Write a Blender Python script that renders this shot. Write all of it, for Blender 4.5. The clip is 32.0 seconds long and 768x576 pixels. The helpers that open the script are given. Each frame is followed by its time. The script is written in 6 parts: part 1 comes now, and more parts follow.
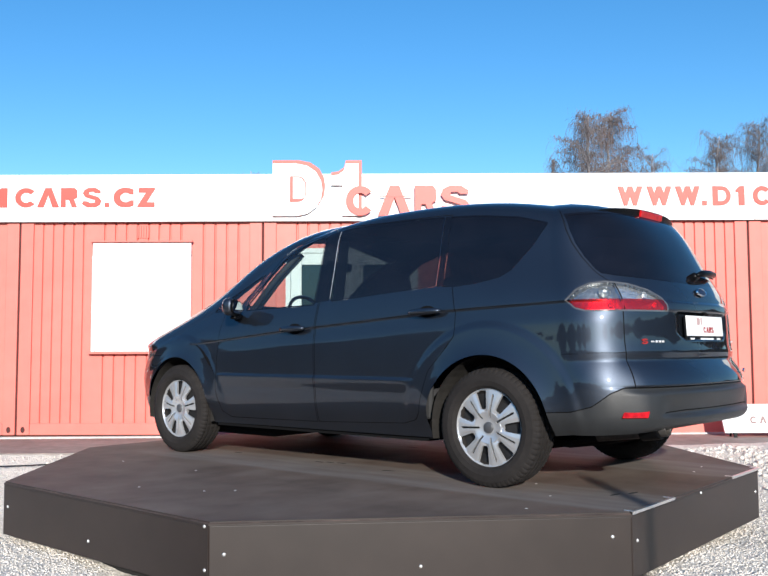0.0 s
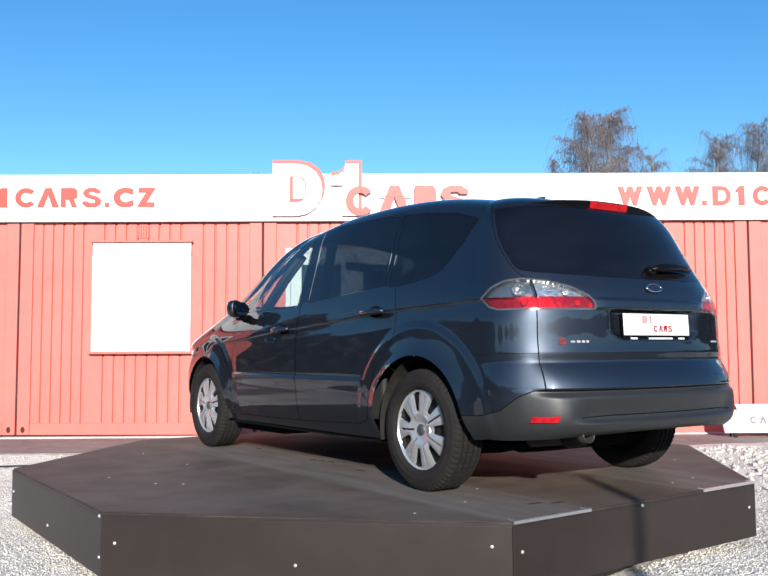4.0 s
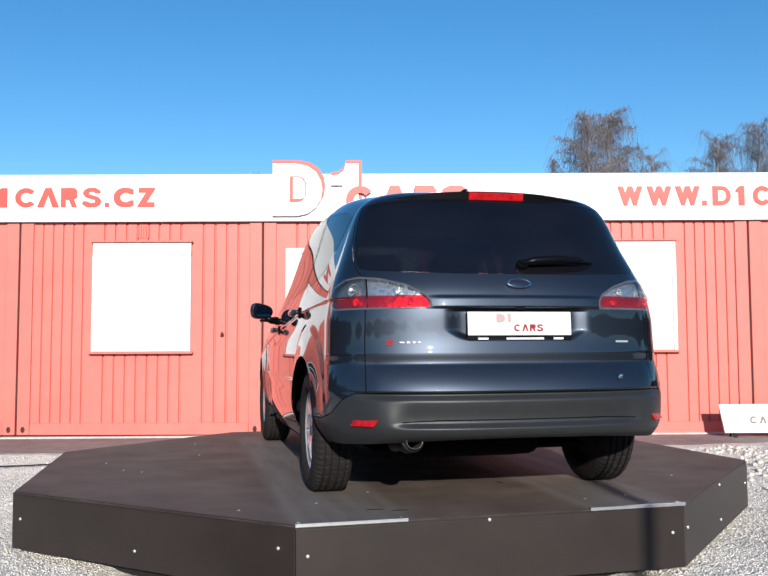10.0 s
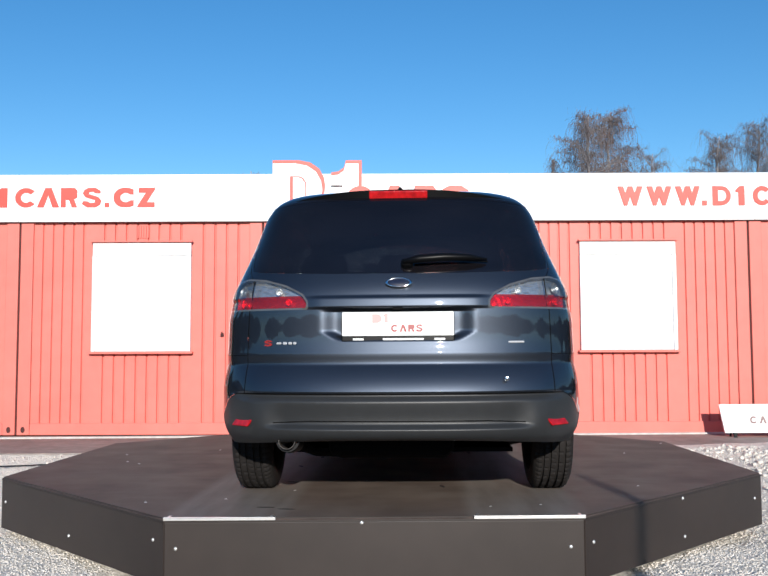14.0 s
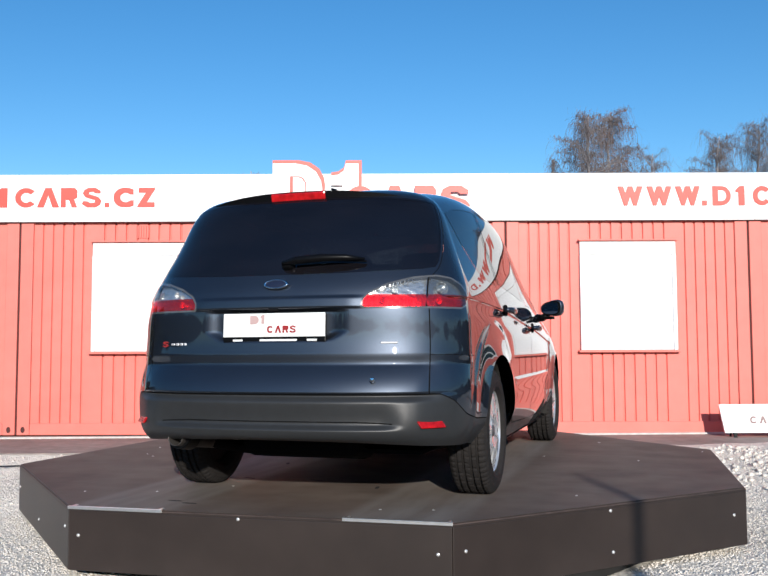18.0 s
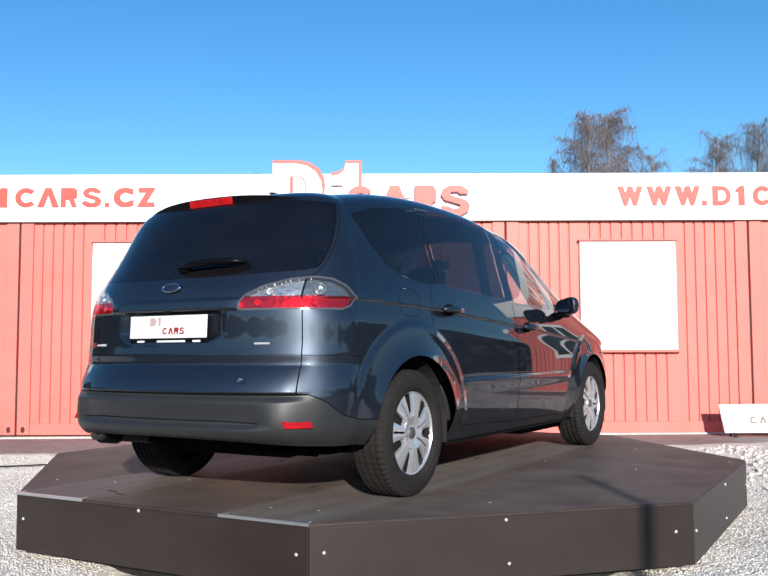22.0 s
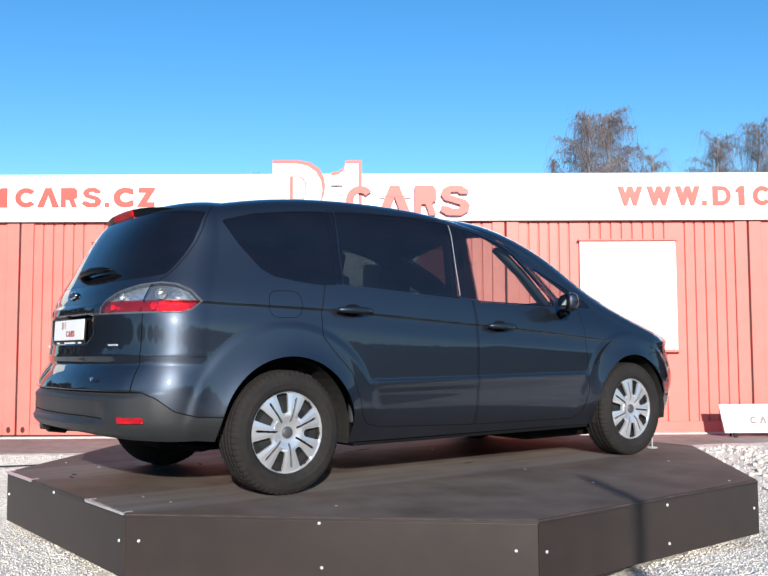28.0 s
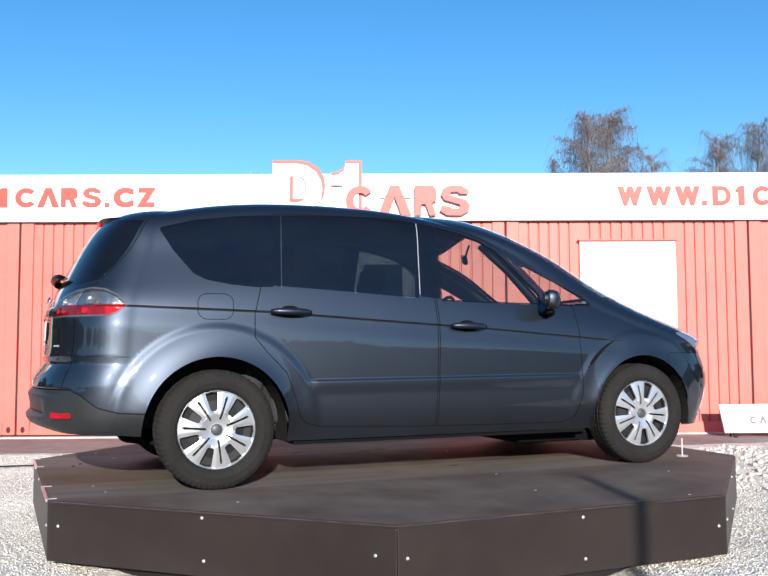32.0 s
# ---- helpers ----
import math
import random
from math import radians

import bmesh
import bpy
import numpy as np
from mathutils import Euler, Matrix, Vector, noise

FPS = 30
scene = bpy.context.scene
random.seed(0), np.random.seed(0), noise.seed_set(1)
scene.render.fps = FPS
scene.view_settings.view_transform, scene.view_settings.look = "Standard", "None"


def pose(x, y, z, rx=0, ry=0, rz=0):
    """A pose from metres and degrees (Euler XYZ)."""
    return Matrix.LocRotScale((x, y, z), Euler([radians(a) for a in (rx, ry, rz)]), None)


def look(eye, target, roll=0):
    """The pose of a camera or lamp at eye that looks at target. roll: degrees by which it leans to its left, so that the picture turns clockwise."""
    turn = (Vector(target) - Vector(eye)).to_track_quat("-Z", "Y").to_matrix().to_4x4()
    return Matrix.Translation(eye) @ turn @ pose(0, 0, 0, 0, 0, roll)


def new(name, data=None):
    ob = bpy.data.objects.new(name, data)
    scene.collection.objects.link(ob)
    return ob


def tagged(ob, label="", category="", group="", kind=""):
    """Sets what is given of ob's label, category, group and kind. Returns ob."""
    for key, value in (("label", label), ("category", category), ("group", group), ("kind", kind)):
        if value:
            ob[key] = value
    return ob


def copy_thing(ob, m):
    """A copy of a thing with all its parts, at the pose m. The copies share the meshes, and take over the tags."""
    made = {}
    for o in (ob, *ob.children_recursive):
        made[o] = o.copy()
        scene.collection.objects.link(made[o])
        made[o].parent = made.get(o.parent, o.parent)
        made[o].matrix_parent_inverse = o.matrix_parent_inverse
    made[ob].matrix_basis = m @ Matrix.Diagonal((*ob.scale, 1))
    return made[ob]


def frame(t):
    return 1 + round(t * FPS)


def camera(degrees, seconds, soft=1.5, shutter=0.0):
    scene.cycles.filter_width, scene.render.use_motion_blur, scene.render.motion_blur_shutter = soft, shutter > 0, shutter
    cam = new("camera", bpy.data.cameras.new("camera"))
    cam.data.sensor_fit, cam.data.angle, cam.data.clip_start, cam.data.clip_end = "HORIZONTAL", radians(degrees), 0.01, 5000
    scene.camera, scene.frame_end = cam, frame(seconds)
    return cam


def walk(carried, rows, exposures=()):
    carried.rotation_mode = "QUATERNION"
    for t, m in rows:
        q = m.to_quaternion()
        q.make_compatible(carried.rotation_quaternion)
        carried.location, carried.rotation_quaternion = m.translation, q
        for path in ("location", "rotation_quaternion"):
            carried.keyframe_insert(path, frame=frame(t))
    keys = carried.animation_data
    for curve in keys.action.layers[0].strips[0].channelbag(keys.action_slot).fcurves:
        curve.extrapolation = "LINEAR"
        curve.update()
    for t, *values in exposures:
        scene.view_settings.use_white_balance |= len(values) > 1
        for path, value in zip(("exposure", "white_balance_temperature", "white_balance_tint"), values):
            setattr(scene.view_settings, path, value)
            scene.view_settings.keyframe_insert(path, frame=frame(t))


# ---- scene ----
TOP = 0.36          # height of the turntable deck over the gravel
cam = camera(46.58, 32.0, soft=1.6)
EYE = (0.0, -6.459, 1.127)
AIM = (EYE[0] + math.sin(radians(0.0727)), EYE[1] + math.cos(radians(0.0727)), EYE[2] + math.tan(radians(3.956)))
STAND = look(EYE, AIM, -0.40)
walk(cam, [(0.0, STAND), (32.0, STAND)], [(0.0, 0.51), (6.0, 0.48), (9.0, 0.31), (13.0, 0.20), (17.0, 0.22), (19.0, 0.27), (23.0, 0.50), (25.0, 0.57), (32.0, 0.55)])

# ---- light ----
SUN_EL, SUN_AZ = 17.0, 5.5        # degrees over the horizon; to the right of straight behind the camera
world = bpy.data.worlds.new("sky")
scene.world = world
world.use_nodes = True
wn = world.node_tree
sky = wn.nodes.new("ShaderNodeTexSky")
sky.sky_type = "NISHITA"
sky.sun_disc = False
sky.sun_elevation = radians(SUN_EL)
sky.sun_rotation = radians(180.0 - SUN_AZ)
sky.air_density, sky.dust_density, sky.ozone_density = 1.0, 0.0, 3.5
sky_hue = wn.nodes.new("ShaderNodeHueSaturation")
sky_hue.inputs["Saturation"].default_value = 1.24
wn.links.new(sky.outputs[0], sky_hue.inputs["Color"])
wn.links.new(sky_hue.outputs[0], wn.nodes["Background"].inputs[0])
wn.nodes["Background"].inputs[1].default_value = 0.128
sun = new("sun", bpy.data.lights.new("sun", "SUN"))
sun.data.energy, sun.data.angle, sun.data.color = 4.6, radians(0.53), (1.0, 0.95, 0.88)
sun_way = Vector((math.sin(radians(SUN_AZ)) * math.cos(radians(SUN_EL)), -math.cos(radians(SUN_AZ)) * math.cos(radians(SUN_EL)), math.sin(radians(SUN_EL))))
sun.matrix_world = look(sun_way * 30, (0, 0, 0))


# ---- materials ----
def material(name, colour, rough=0.6, metal=0.0, vary=0.15, scale=8.0, bump=0.0, bump_scale=60.0, coat=0.0, stain=0.0, stain_scale=1.3, island=0.0, spec=0.5, transmission=0.0, ior=1.45, space="Object", bump_deep=0.01):
    """A surface with variation at two scales, fine relief and, on request, a clear coat."""
    m = bpy.data.materials.new(name)
    m.use_nodes = True
    nt = m.node_tree
    b = nt.nodes["Principled BSDF"]
    b.inputs["Roughness"].default_value = rough
    b.inputs["Metallic"].default_value = metal
    b.inputs["Specular IOR Level"].default_value = spec
    b.inputs["IOR"].default_value = ior
    b.inputs["Coat Weight"].default_value = coat
    b.inputs["Coat Roughness"].default_value = 0.02
    b.inputs["Transmission Weight"].default_value = transmission
    co = nt.nodes.new("ShaderNodeTexCoord")
    n1 = nt.nodes.new("ShaderNodeTexNoise")
    n1.inputs["Scale"].default_value = scale
    n1.inputs["Detail"].default_value = 6.0
    nt.links.new(co.outputs[space], n1.inputs["Vector"])
    n2 = nt.nodes.new("ShaderNodeTexNoise")
    n2.inputs["Scale"].default_value = stain_scale
    n2.inputs["Detail"].default_value = 4.0
    nt.links.new(co.outputs[space], n2.inputs["Vector"])
    ramp = nt.nodes.new("ShaderNodeMapRange")
    ramp.inputs["From Min"].default_value, ramp.inputs["From Max"].default_value = 0.3, 0.7
    ramp.inputs["To Min"].default_value, ramp.inputs["To Max"].default_value = 1.0 - vary, 1.0 + vary
    nt.links.new(n1.outputs["Fac"], ramp.inputs["Value"])
    ramp2 = nt.nodes.new("ShaderNodeMapRange")
    ramp2.inputs["From Min"].default_value, ramp2.inputs["From Max"].default_value = 0.35, 0.65
    ramp2.inputs["To Min"].default_value, ramp2.inputs["To Max"].default_value = 1.0 - stain, 1.0 + stain * 0.5
    nt.links.new(n2.outputs["Fac"], ramp2.inputs["Value"])
    mul = nt.nodes.new("ShaderNodeMath")
    mul.operation = "MULTIPLY"
    nt.links.new(ramp.outputs[0], mul.inputs[0])
    nt.links.new(ramp2.outputs[0], mul.inputs[1])
    last = mul
    if island:
        geo = nt.nodes.new("ShaderNodeNewGeometry")
        r3 = nt.nodes.new("ShaderNodeMapRange")
        r3.inputs["To Min"].default_value, r3.inputs["To Max"].default_value = 1.0 - island, 1.0 + island
        nt.links.new(geo.outputs["Random Per Island"], r3.inputs["Value"])
        mul2 = nt.nodes.new("ShaderNodeMath")
        mul2.operation = "MULTIPLY"
        nt.links.new(mul.outputs[0], mul2.inputs[0])
        nt.links.new(r3.outputs[0], mul2.inputs[1])
        last = mul2
    tint = nt.nodes.new("ShaderNodeVectorMath")
    tint.operation = "SCALE"
    tint.inputs[0].default_value = colour
    nt.links.new(last.outputs[0], tint.inputs["Scale"])
    nt.links.new(tint.outputs[0], b.inputs["Base Color"])
    if bump:
        n3 = nt.nodes.new("ShaderNodeTexNoise")
        n3.inputs["Scale"].default_value = bump_scale
        n3.inputs["Detail"].default_value = 5.0
        nt.links.new(co.outputs[space], n3.inputs["Vector"])
        bp = nt.nodes.new("ShaderNodeBump")
        bp.inputs["Strength"].default_value = bump
        bp.inputs["Distance"].default_value = bump_deep
        nt.links.new(n3.outputs["Fac"], bp.inputs["Height"])
        nt.links.new(bp.outputs[0], b.inputs["Normal"])
    return m


GRAVEL = material("gravel", (0.80, 0.735, 0.645), 0.9, vary=0.22, scale=25, bump=0.8, bump_scale=55, stain=0.22, stain_scale=0.9, bump_deep=0.025)
STONE = material("crushed_stone", (0.69, 0.635, 0.565), 0.85, vary=0.12, scale=40, island=0.11)
DARKGROUND = material("unseen_dark_ground", (0.075, 0.072, 0.070), 0.9, vary=0.3, scale=1.0, bump=0.5, bump_scale=12, stain=0.3, stain_scale=0.2)
PAVING = material("paving", (0.27, 0.235, 0.21), 0.85, vary=0.15, scale=9, bump=0.3, bump_scale=90, stain=0.2)
KERB = material("kerb_concrete", (0.55, 0.52, 0.48), 0.85, vary=0.15, scale=14, bump=0.3)
RED = material("faded_red_paint", (0.72, 0.178, 0.140), 0.5, vary=0.05, scale=5, stain=0.06, stain_scale=0.8, bump=0.05, bump_scale=40)
WHITE = material("white_board", (0.83, 0.83, 0.82), 0.45, vary=0.02, scale=3, stain=0.03)
SHUTTER = material("white_shutter", (0.82, 0.82, 0.81), 0.4, vary=0.02, scale=4, stain=0.02)
SIGN_RED = material("sign_red", (0.62, 0.085, 0.062), 0.45, vary=0.04, scale=4)
GREYPRINT = material("pale_grey_print", (0.26, 0.17, 0.16), 0.5, vary=0.05)
SEAM = material("dark_seam", (0.07, 0.02, 0.018), 0.8, vary=0.1)
ROOFING = material("container_roof", (0.35, 0.34, 0.33), 0.7, vary=0.1)
DECK = material("brown_film_plywood", (0.132, 0.101, 0.083), 0.66, vary=0.12, scale=5, bump=0.05, bump_scale=160, stain=0.2, stain_scale=2.2, spec=0.12)


def dusty(m, dust, amount, stretch):
    """Pale dust and scuffs drawn out in one direction over a material's own colour."""
    nt = m.node_tree
    b = nt.nodes["Principled BSDF"]
    old = b.inputs["Base Color"].links[0].from_socket
    co = nt.nodes.new("ShaderNodeTexCoord")
    mix = nt.nodes.new("ShaderNodeMix")
    mix.data_type = "RGBA"
    total = None
    for k, (scale, lo, hi) in enumerate((((0.8, stretch, 1.0), 0.50, 0.90), ((stretch * 0.5, 1.2, 1.0), 0.52, 0.90), ((1.3, 1.6, 1.0), 0.45, 0.85))):
        mp = nt.nodes.new("ShaderNodeMapping")
        mp.inputs["Scale"].default_value = scale
        mp.inputs["Rotation"].default_value = (0, 0, radians((12, -20, 0)[k]))
        n = nt.nodes.new("ShaderNodeTexNoise")
        n.inputs["Scale"].default_value = 1.6
        n.inputs["Detail"].default_value = 8.0
        n.inputs["Roughness"].default_value = 0.55
        r = nt.nodes.new("ShaderNodeMapRange")
        r.inputs["From Min"].default_value, r.inputs["From Max"].default_value = lo, hi
        r.inputs["To Max"].default_value = amount
        nt.links.new(co.outputs["Object"], mp.inputs["Vector"])
        nt.links.new(mp.outputs[0], n.inputs["Vector"])
        nt.links.new(n.outputs["Fac"], r.inputs["Value"])
        if total is None:
            total = r.outputs[0]
        else:
            add = nt.nodes.new("ShaderNodeMath")
            add.operation = "ADD"
            add.use_clamp = True
            nt.links.new(total, add.inputs[0])
            nt.links.new(r.outputs[0], add.inputs[1])
            total = add.outputs[0]
    nt.links.new(total, mix.inputs["Factor"])
    nt.links.new(old, mix.inputs["A"])
    mix.inputs["B"].default_value = (*dust, 1)
    nt.links.new(mix.outputs["Result"], b.inputs["Base Color"])
    rough = nt.nodes.new("ShaderNodeMapRange")
    rough.inputs["To Min"].default_value, rough.inputs["To Max"].default_value = b.inputs["Roughness"].default_value, 0.72
    nt.links.new(total, rough.inputs["Value"])
    nt.links.new(rough.outputs[0], b.inputs["Roughness"])


def wheel_tracks(m, dust, lanes, half, amount):
    """Grey tyre dust in two lanes along y, uneven and frayed at the sides."""
    nt = m.node_tree
    b = nt.nodes["Principled BSDF"]
    old = b.inputs["Base Color"].links[0].from_socket
    co = nt.nodes.new("ShaderNodeTexCoord")
    sep = nt.nodes.new("ShaderNodeSeparateXYZ")
    nt.links.new(co.outputs["Object"], sep.inputs[0])
    mp = nt.nodes.new("ShaderNodeMapping")
    mp.inputs["Scale"].default_value = (7.0, 0.9, 1.0)
    nz = nt.nodes.new("ShaderNodeTexNoise")
    nz.inputs["Scale"].default_value, nz.inputs["Detail"].default_value = 1.5, 6.0
    nt.links.new(co.outputs["Object"], mp.inputs["Vector"])
    nt.links.new(mp.outputs[0], nz.inputs["Vector"])

    def calc(op, a, c):
        n = nt.nodes.new("ShaderNodeMath")
        n.operation = op
        for k, q in enumerate((a, c)):
            if isinstance(q, (int, float)):
                n.inputs[k].default_value = q
            else:
                nt.links.new(q, n.inputs[k])
        return n.outputs[0]

    total = 0.0
    for x in lanes:
        off = calc("ABSOLUTE", calc("SUBTRACT", sep.outputs["X"], x), 0.0)
        r = nt.nodes.new("ShaderNodeMapRange")
        r.interpolation_type = "SMOOTHSTEP"
        r.inputs["From Min"].default_value, r.inputs["From Max"].default_value = half + 0.05, half - 0.05
        nt.links.new(off, r.inputs["Value"])
        total = calc("ADD", r.outputs[0], total)
    ends = nt.nodes.new("ShaderNodeMapRange")
    ends.inputs["From Min"].default_value, ends.inputs["From Max"].default_value = 1.9, 1.2
    nt.links.new(sep.outputs["Y"], ends.inputs["Value"])
    grain = nt.nodes.new("ShaderNodeMapRange")
    grain.inputs["From Min"].default_value, grain.inputs["From Max"].default_value = 0.30, 0.65
    grain.inputs["To Min"].default_value, grain.inputs["To Max"].default_value = 0.35 * amount, amount
    nt.links.new(nz.outputs["Fac"], grain.inputs["Value"])
    total = calc("MULTIPLY", calc("MULTIPLY", total, ends.outputs[0]), grain.outputs[0])
    mix = nt.nodes.new("ShaderNodeMix")
    mix.data_type = "RGBA"
    nt.links.new(total, mix.inputs["Factor"])
    nt.links.new(old, mix.inputs["A"])
    mix.inputs["B"].default_value = (*dust, 1)
    nt.links.new(mix.outputs["Result"], b.inputs["Base Color"])


dusty(DECK, (0.205, 0.172, 0.146), 0.46, 4.0)
wheel_tracks(DECK, (0.240, 0.220, 0.200), (-0.66, 0.76), 0.27, 0.62)
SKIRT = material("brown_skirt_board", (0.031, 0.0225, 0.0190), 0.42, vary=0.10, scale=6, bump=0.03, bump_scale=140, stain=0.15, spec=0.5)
EDGEWEAR = material("worn_brown_edge", (0.070, 0.048, 0.040), 0.6, vary=0.3, scale=12, stain=0.4, stain_scale=3)
ALU = material("aluminium", (0.78, 0.77, 0.75), 0.35, metal=0.85, vary=0.06, scale=30)
BOLT = material("zinc_bolt", (0.82, 0.81, 0.78), 0.35, metal=0.6, vary=0.05)
FRAME = material("dark_steel_frame", (0.010, 0.0095, 0.009), 0.8, vary=0.2)
BARK = material("birch_bark", (0.34, 0.31, 0.30), 0.85, vary=0.4, scale=6, space="Object")
TWIG = material("bare_twigs", (0.185, 0.163, 0.165), 0.9, vary=0.2, island=0.35)
DRYLEAF = material("withered_leaves", (0.19, 0.085, 0.05), 0.85, vary=0.2, island=0.4)
BACKDROP = material("dark_backdrop", (0.050, 0.048, 0.042), 0.9, vary=0.3, island=0.4)
POST = material("grey_post", (0.35, 0.36, 0.37), 0.5, metal=0.5, vary=0.1)


# ---- mesh helpers ----
def part(name, bm, mat, parent=None, label="", smooth=False, at=None):
    """Links a bmesh as one mesh object, under a thing or a part if one is given."""
    me = bpy.data.meshes.new(name)
    bm.to_mesh(me)
    bm.free()
    for p in me.polygons:
        p.use_smooth = smooth
    for m in (mat if isinstance(mat, (list, tuple)) else [mat]):
        me.materials.append(m)
    ob = new(name, me)
    if parent:
        ob.parent = parent
    if at is not None:
        ob.matrix_basis = at
    if label:
        tagged(ob, label)
    return ob


def same_mesh(name, ob, parent, at):
    """Another piece on the mesh of ob."""
    o = new(name, ob.data)
    o.parent = parent
    o.matrix_basis = at
    return o


def box(bm, x0, x1, y0, y1, z0, z1, bevel=0.0):
    """A block, with its edges bevelled on request."""
    r = bmesh.ops.create_cube(bm, size=1.0, matrix=Matrix.LocRotScale(((x0 + x1) / 2, (y0 + y1) / 2, (z0 + z1) / 2), None, (x1 - x0, y1 - y0, z1 - z0)))
    if bevel:
        es = list({e for v in r["verts"] for e in v.link_edges})
        bmesh.ops.bevel(bm, geom=es, offset=bevel, segments=2, affect="EDGES", profile=0.5)
    return bm


def prism(bm, pts, y0, y1):
    """A plate with the outline pts (x, z), from depth y0 to y1."""
    a = [bm.verts.new((x, y0, z)) for x, z in pts]
    b = [bm.verts.new((x, y1, z)) for x, z in pts]
    n = len(pts)
    bm.faces.new(a)
    bm.faces.new(b[::-1])
    for i in range(n):
        bm.faces.new((a[i], b[i], b[(i + 1) % n], a[(i + 1) % n]))
    return bm


def lathe(bm, prof, seg=32, axis="Z"):
    """A turned shape: prof is rows of (radius, height)."""
    rings = []
    for r, h in prof:
        ring = []
        for i in range(seg):
            a = 2 * math.pi * i / seg
            p = (r * math.cos(a), r * math.sin(a), h)
            if axis == "X":
                p = (h, r * math.cos(a), r * math.sin(a))
            elif axis == "Y":
                p = (r * math.cos(a), h, r * math.sin(a))
            ring.append(bm.verts.new(p))
        rings.append(ring)
    for u, w in zip(rings, rings[1:]):
        for i in range(seg):
            bm.faces.new((u[i], u[(i + 1) % seg], w[(i + 1) % seg], w[i]))
    bmesh.ops.recalc_face_normals(bm, faces=bm.faces)
    return bm


def tube(bm, pts, radii, seg=6, cap=True):
    """A round bar along pts."""
    pts = [Vector(p) for p in pts]
    if not isinstance(radii, (list, tuple)):
        radii = [radii] * len(pts)
    rings = []
    side = None
    for i, p in enumerate(pts):
        d = (pts[min(i + 1, len(pts) - 1)] - pts[max(i - 1, 0)]).normalized()
        if side is None:
            side = d.orthogonal().normalized()
        side = (side - d * side.dot(d)).normalized()
        up = d.cross(side)
        rings.append([bm.verts.new(p + radii[i] * (math.cos(2 * math.pi * k / seg) * side + math.sin(2 * math.pi * k / seg) * up)) for k in range(seg)])
    for u, w in zip(rings, rings[1:]):
        for k in range(seg):
            bm.faces.new((u[k], u[(k + 1) % seg], w[(k + 1) % seg], w[k]))
    if cap:
        bm.faces.new(rings[0][::-1])
        bm.faces.new(rings[-1])
    return bm


def thing(name, label, category, group="", kind="", at=None):
    ob = new(name)
    ob.empty_display_size = 0.2
    if at is not None:
        ob.matrix_basis = at
    return tagged(ob, label, category, group, kind)


def mesh_from(name, verts, faces, mat, smooth=False):
    me = bpy.data.meshes.new(name)
    me.from_pydata(verts, [], faces)
    me.materials.append(mat)
    for p in me.polygons:
        p.use_smooth = smooth
    return me


# ---- ground ----
WALL_Y = 4.47        # front of the container row
BASE_Z = 0.105       # foot of the containers
LEAN = pose(0, 0, 0, 0, 0.2, 0)


PITS = ((1.13, -1.95), (0.98, -2.02), (-1.42, -1.80), (-1.20, -1.88), (2.05, -1.00))


def ground_height(x, y):
    """Gravel hollow round the turntable, rising towards the paved strip and to the right."""
    z = 0.0 + 0.075 * min(1.0, max(0.0, (y + 0.5) / 3.2))
    z += 0.03 * noise.noise((x * 0.7, y * 0.7, 0.0)) + 0.012 * noise.noise((x * 3.1, y * 3.1, 4.0))
    if x > 2.3:
        z += 0.05 * min(1.0, (x - 2.3) / 1.2) * max(0.0, min(1.0, (y + 2.0) / 2.0))
    r = math.hypot(x, y)
    if r < 2.7:
        z = min(z, 0.040 + 0.022 * noise.noise((x * 1.3, y * 1.3, 7.0)) + 0.10 * max(0.0, r - 2.45))
    for px, py in PITS:
        z -= 0.024 * math.exp(-((x - px) ** 2 + (y - py) ** 2) / 0.05)
    return z


def build_ground():
    # one sheet: fine near the turntable, coarse to the horizon
    xs = [-900, -300, -100, -40, -20, -12] + [-8 + 0.1 * i for i in range(161)] + [12, 20, 40, 100, 300, 900]
    ys = [-900, -300, -100, -40, -20, -12, -9] + [-7 + 0.1 * i for i in range(99)] + [2.85, 4, 8, 15, 30, 60, 120, 300, 900]
    verts, faces = [], []
    for y in ys:
        for x in xs:
            near = -8 <= x <= 8 and -7 <= y <= 2.85
            z = ground_height(x, y) if near else (0.0 if y < 2.8 else 0.04)
            verts.append((x, y, z))
    w = len(xs)
    for j in range(len(ys) - 1):
        for i in range(w - 1):
            faces.append((j * w + i, j * w + i + 1, (j + 1) * w + i + 1, (j + 1) * w + i))
    me = mesh_from("ground", verts, faces, GRAVEL, True)
    # ground out of view is made dark so that the doors reflect less
    me.materials.append(DARKGROUND)
    for p in me.polygons:
        p.material_index = 1 if p.center.y < -2.35 else 0
    ob = new("ground", me)
    tagged(ob, "pale crushed gravel ground round the turntable", "ground", kind="structure")


def build_paving():
    bm = bmesh.new()
    box(bm, -14, 14, 2.86, WALL_Y - 0.06, 0.0, 0.082)
    tagged(part("pavement", bm, PAVING), "worn brown-grey paved strip before the containers", "pavement", kind="structure")
    bm = bmesh.new()
    box(bm, -14, 14, WALL_Y - 0.055, WALL_Y + 0.10, 0.0, 0.102, 0.006)
    tagged(part("kerb", bm, KERB), "pale concrete sill under the containers", "kerb", kind="structure")


# ---- containers ----
MODULE = 2.992
JOINTS = [-4.475 + MODULE * k for k in range(-1, 4)]
C_TOP = 2.80          # container height over its foot


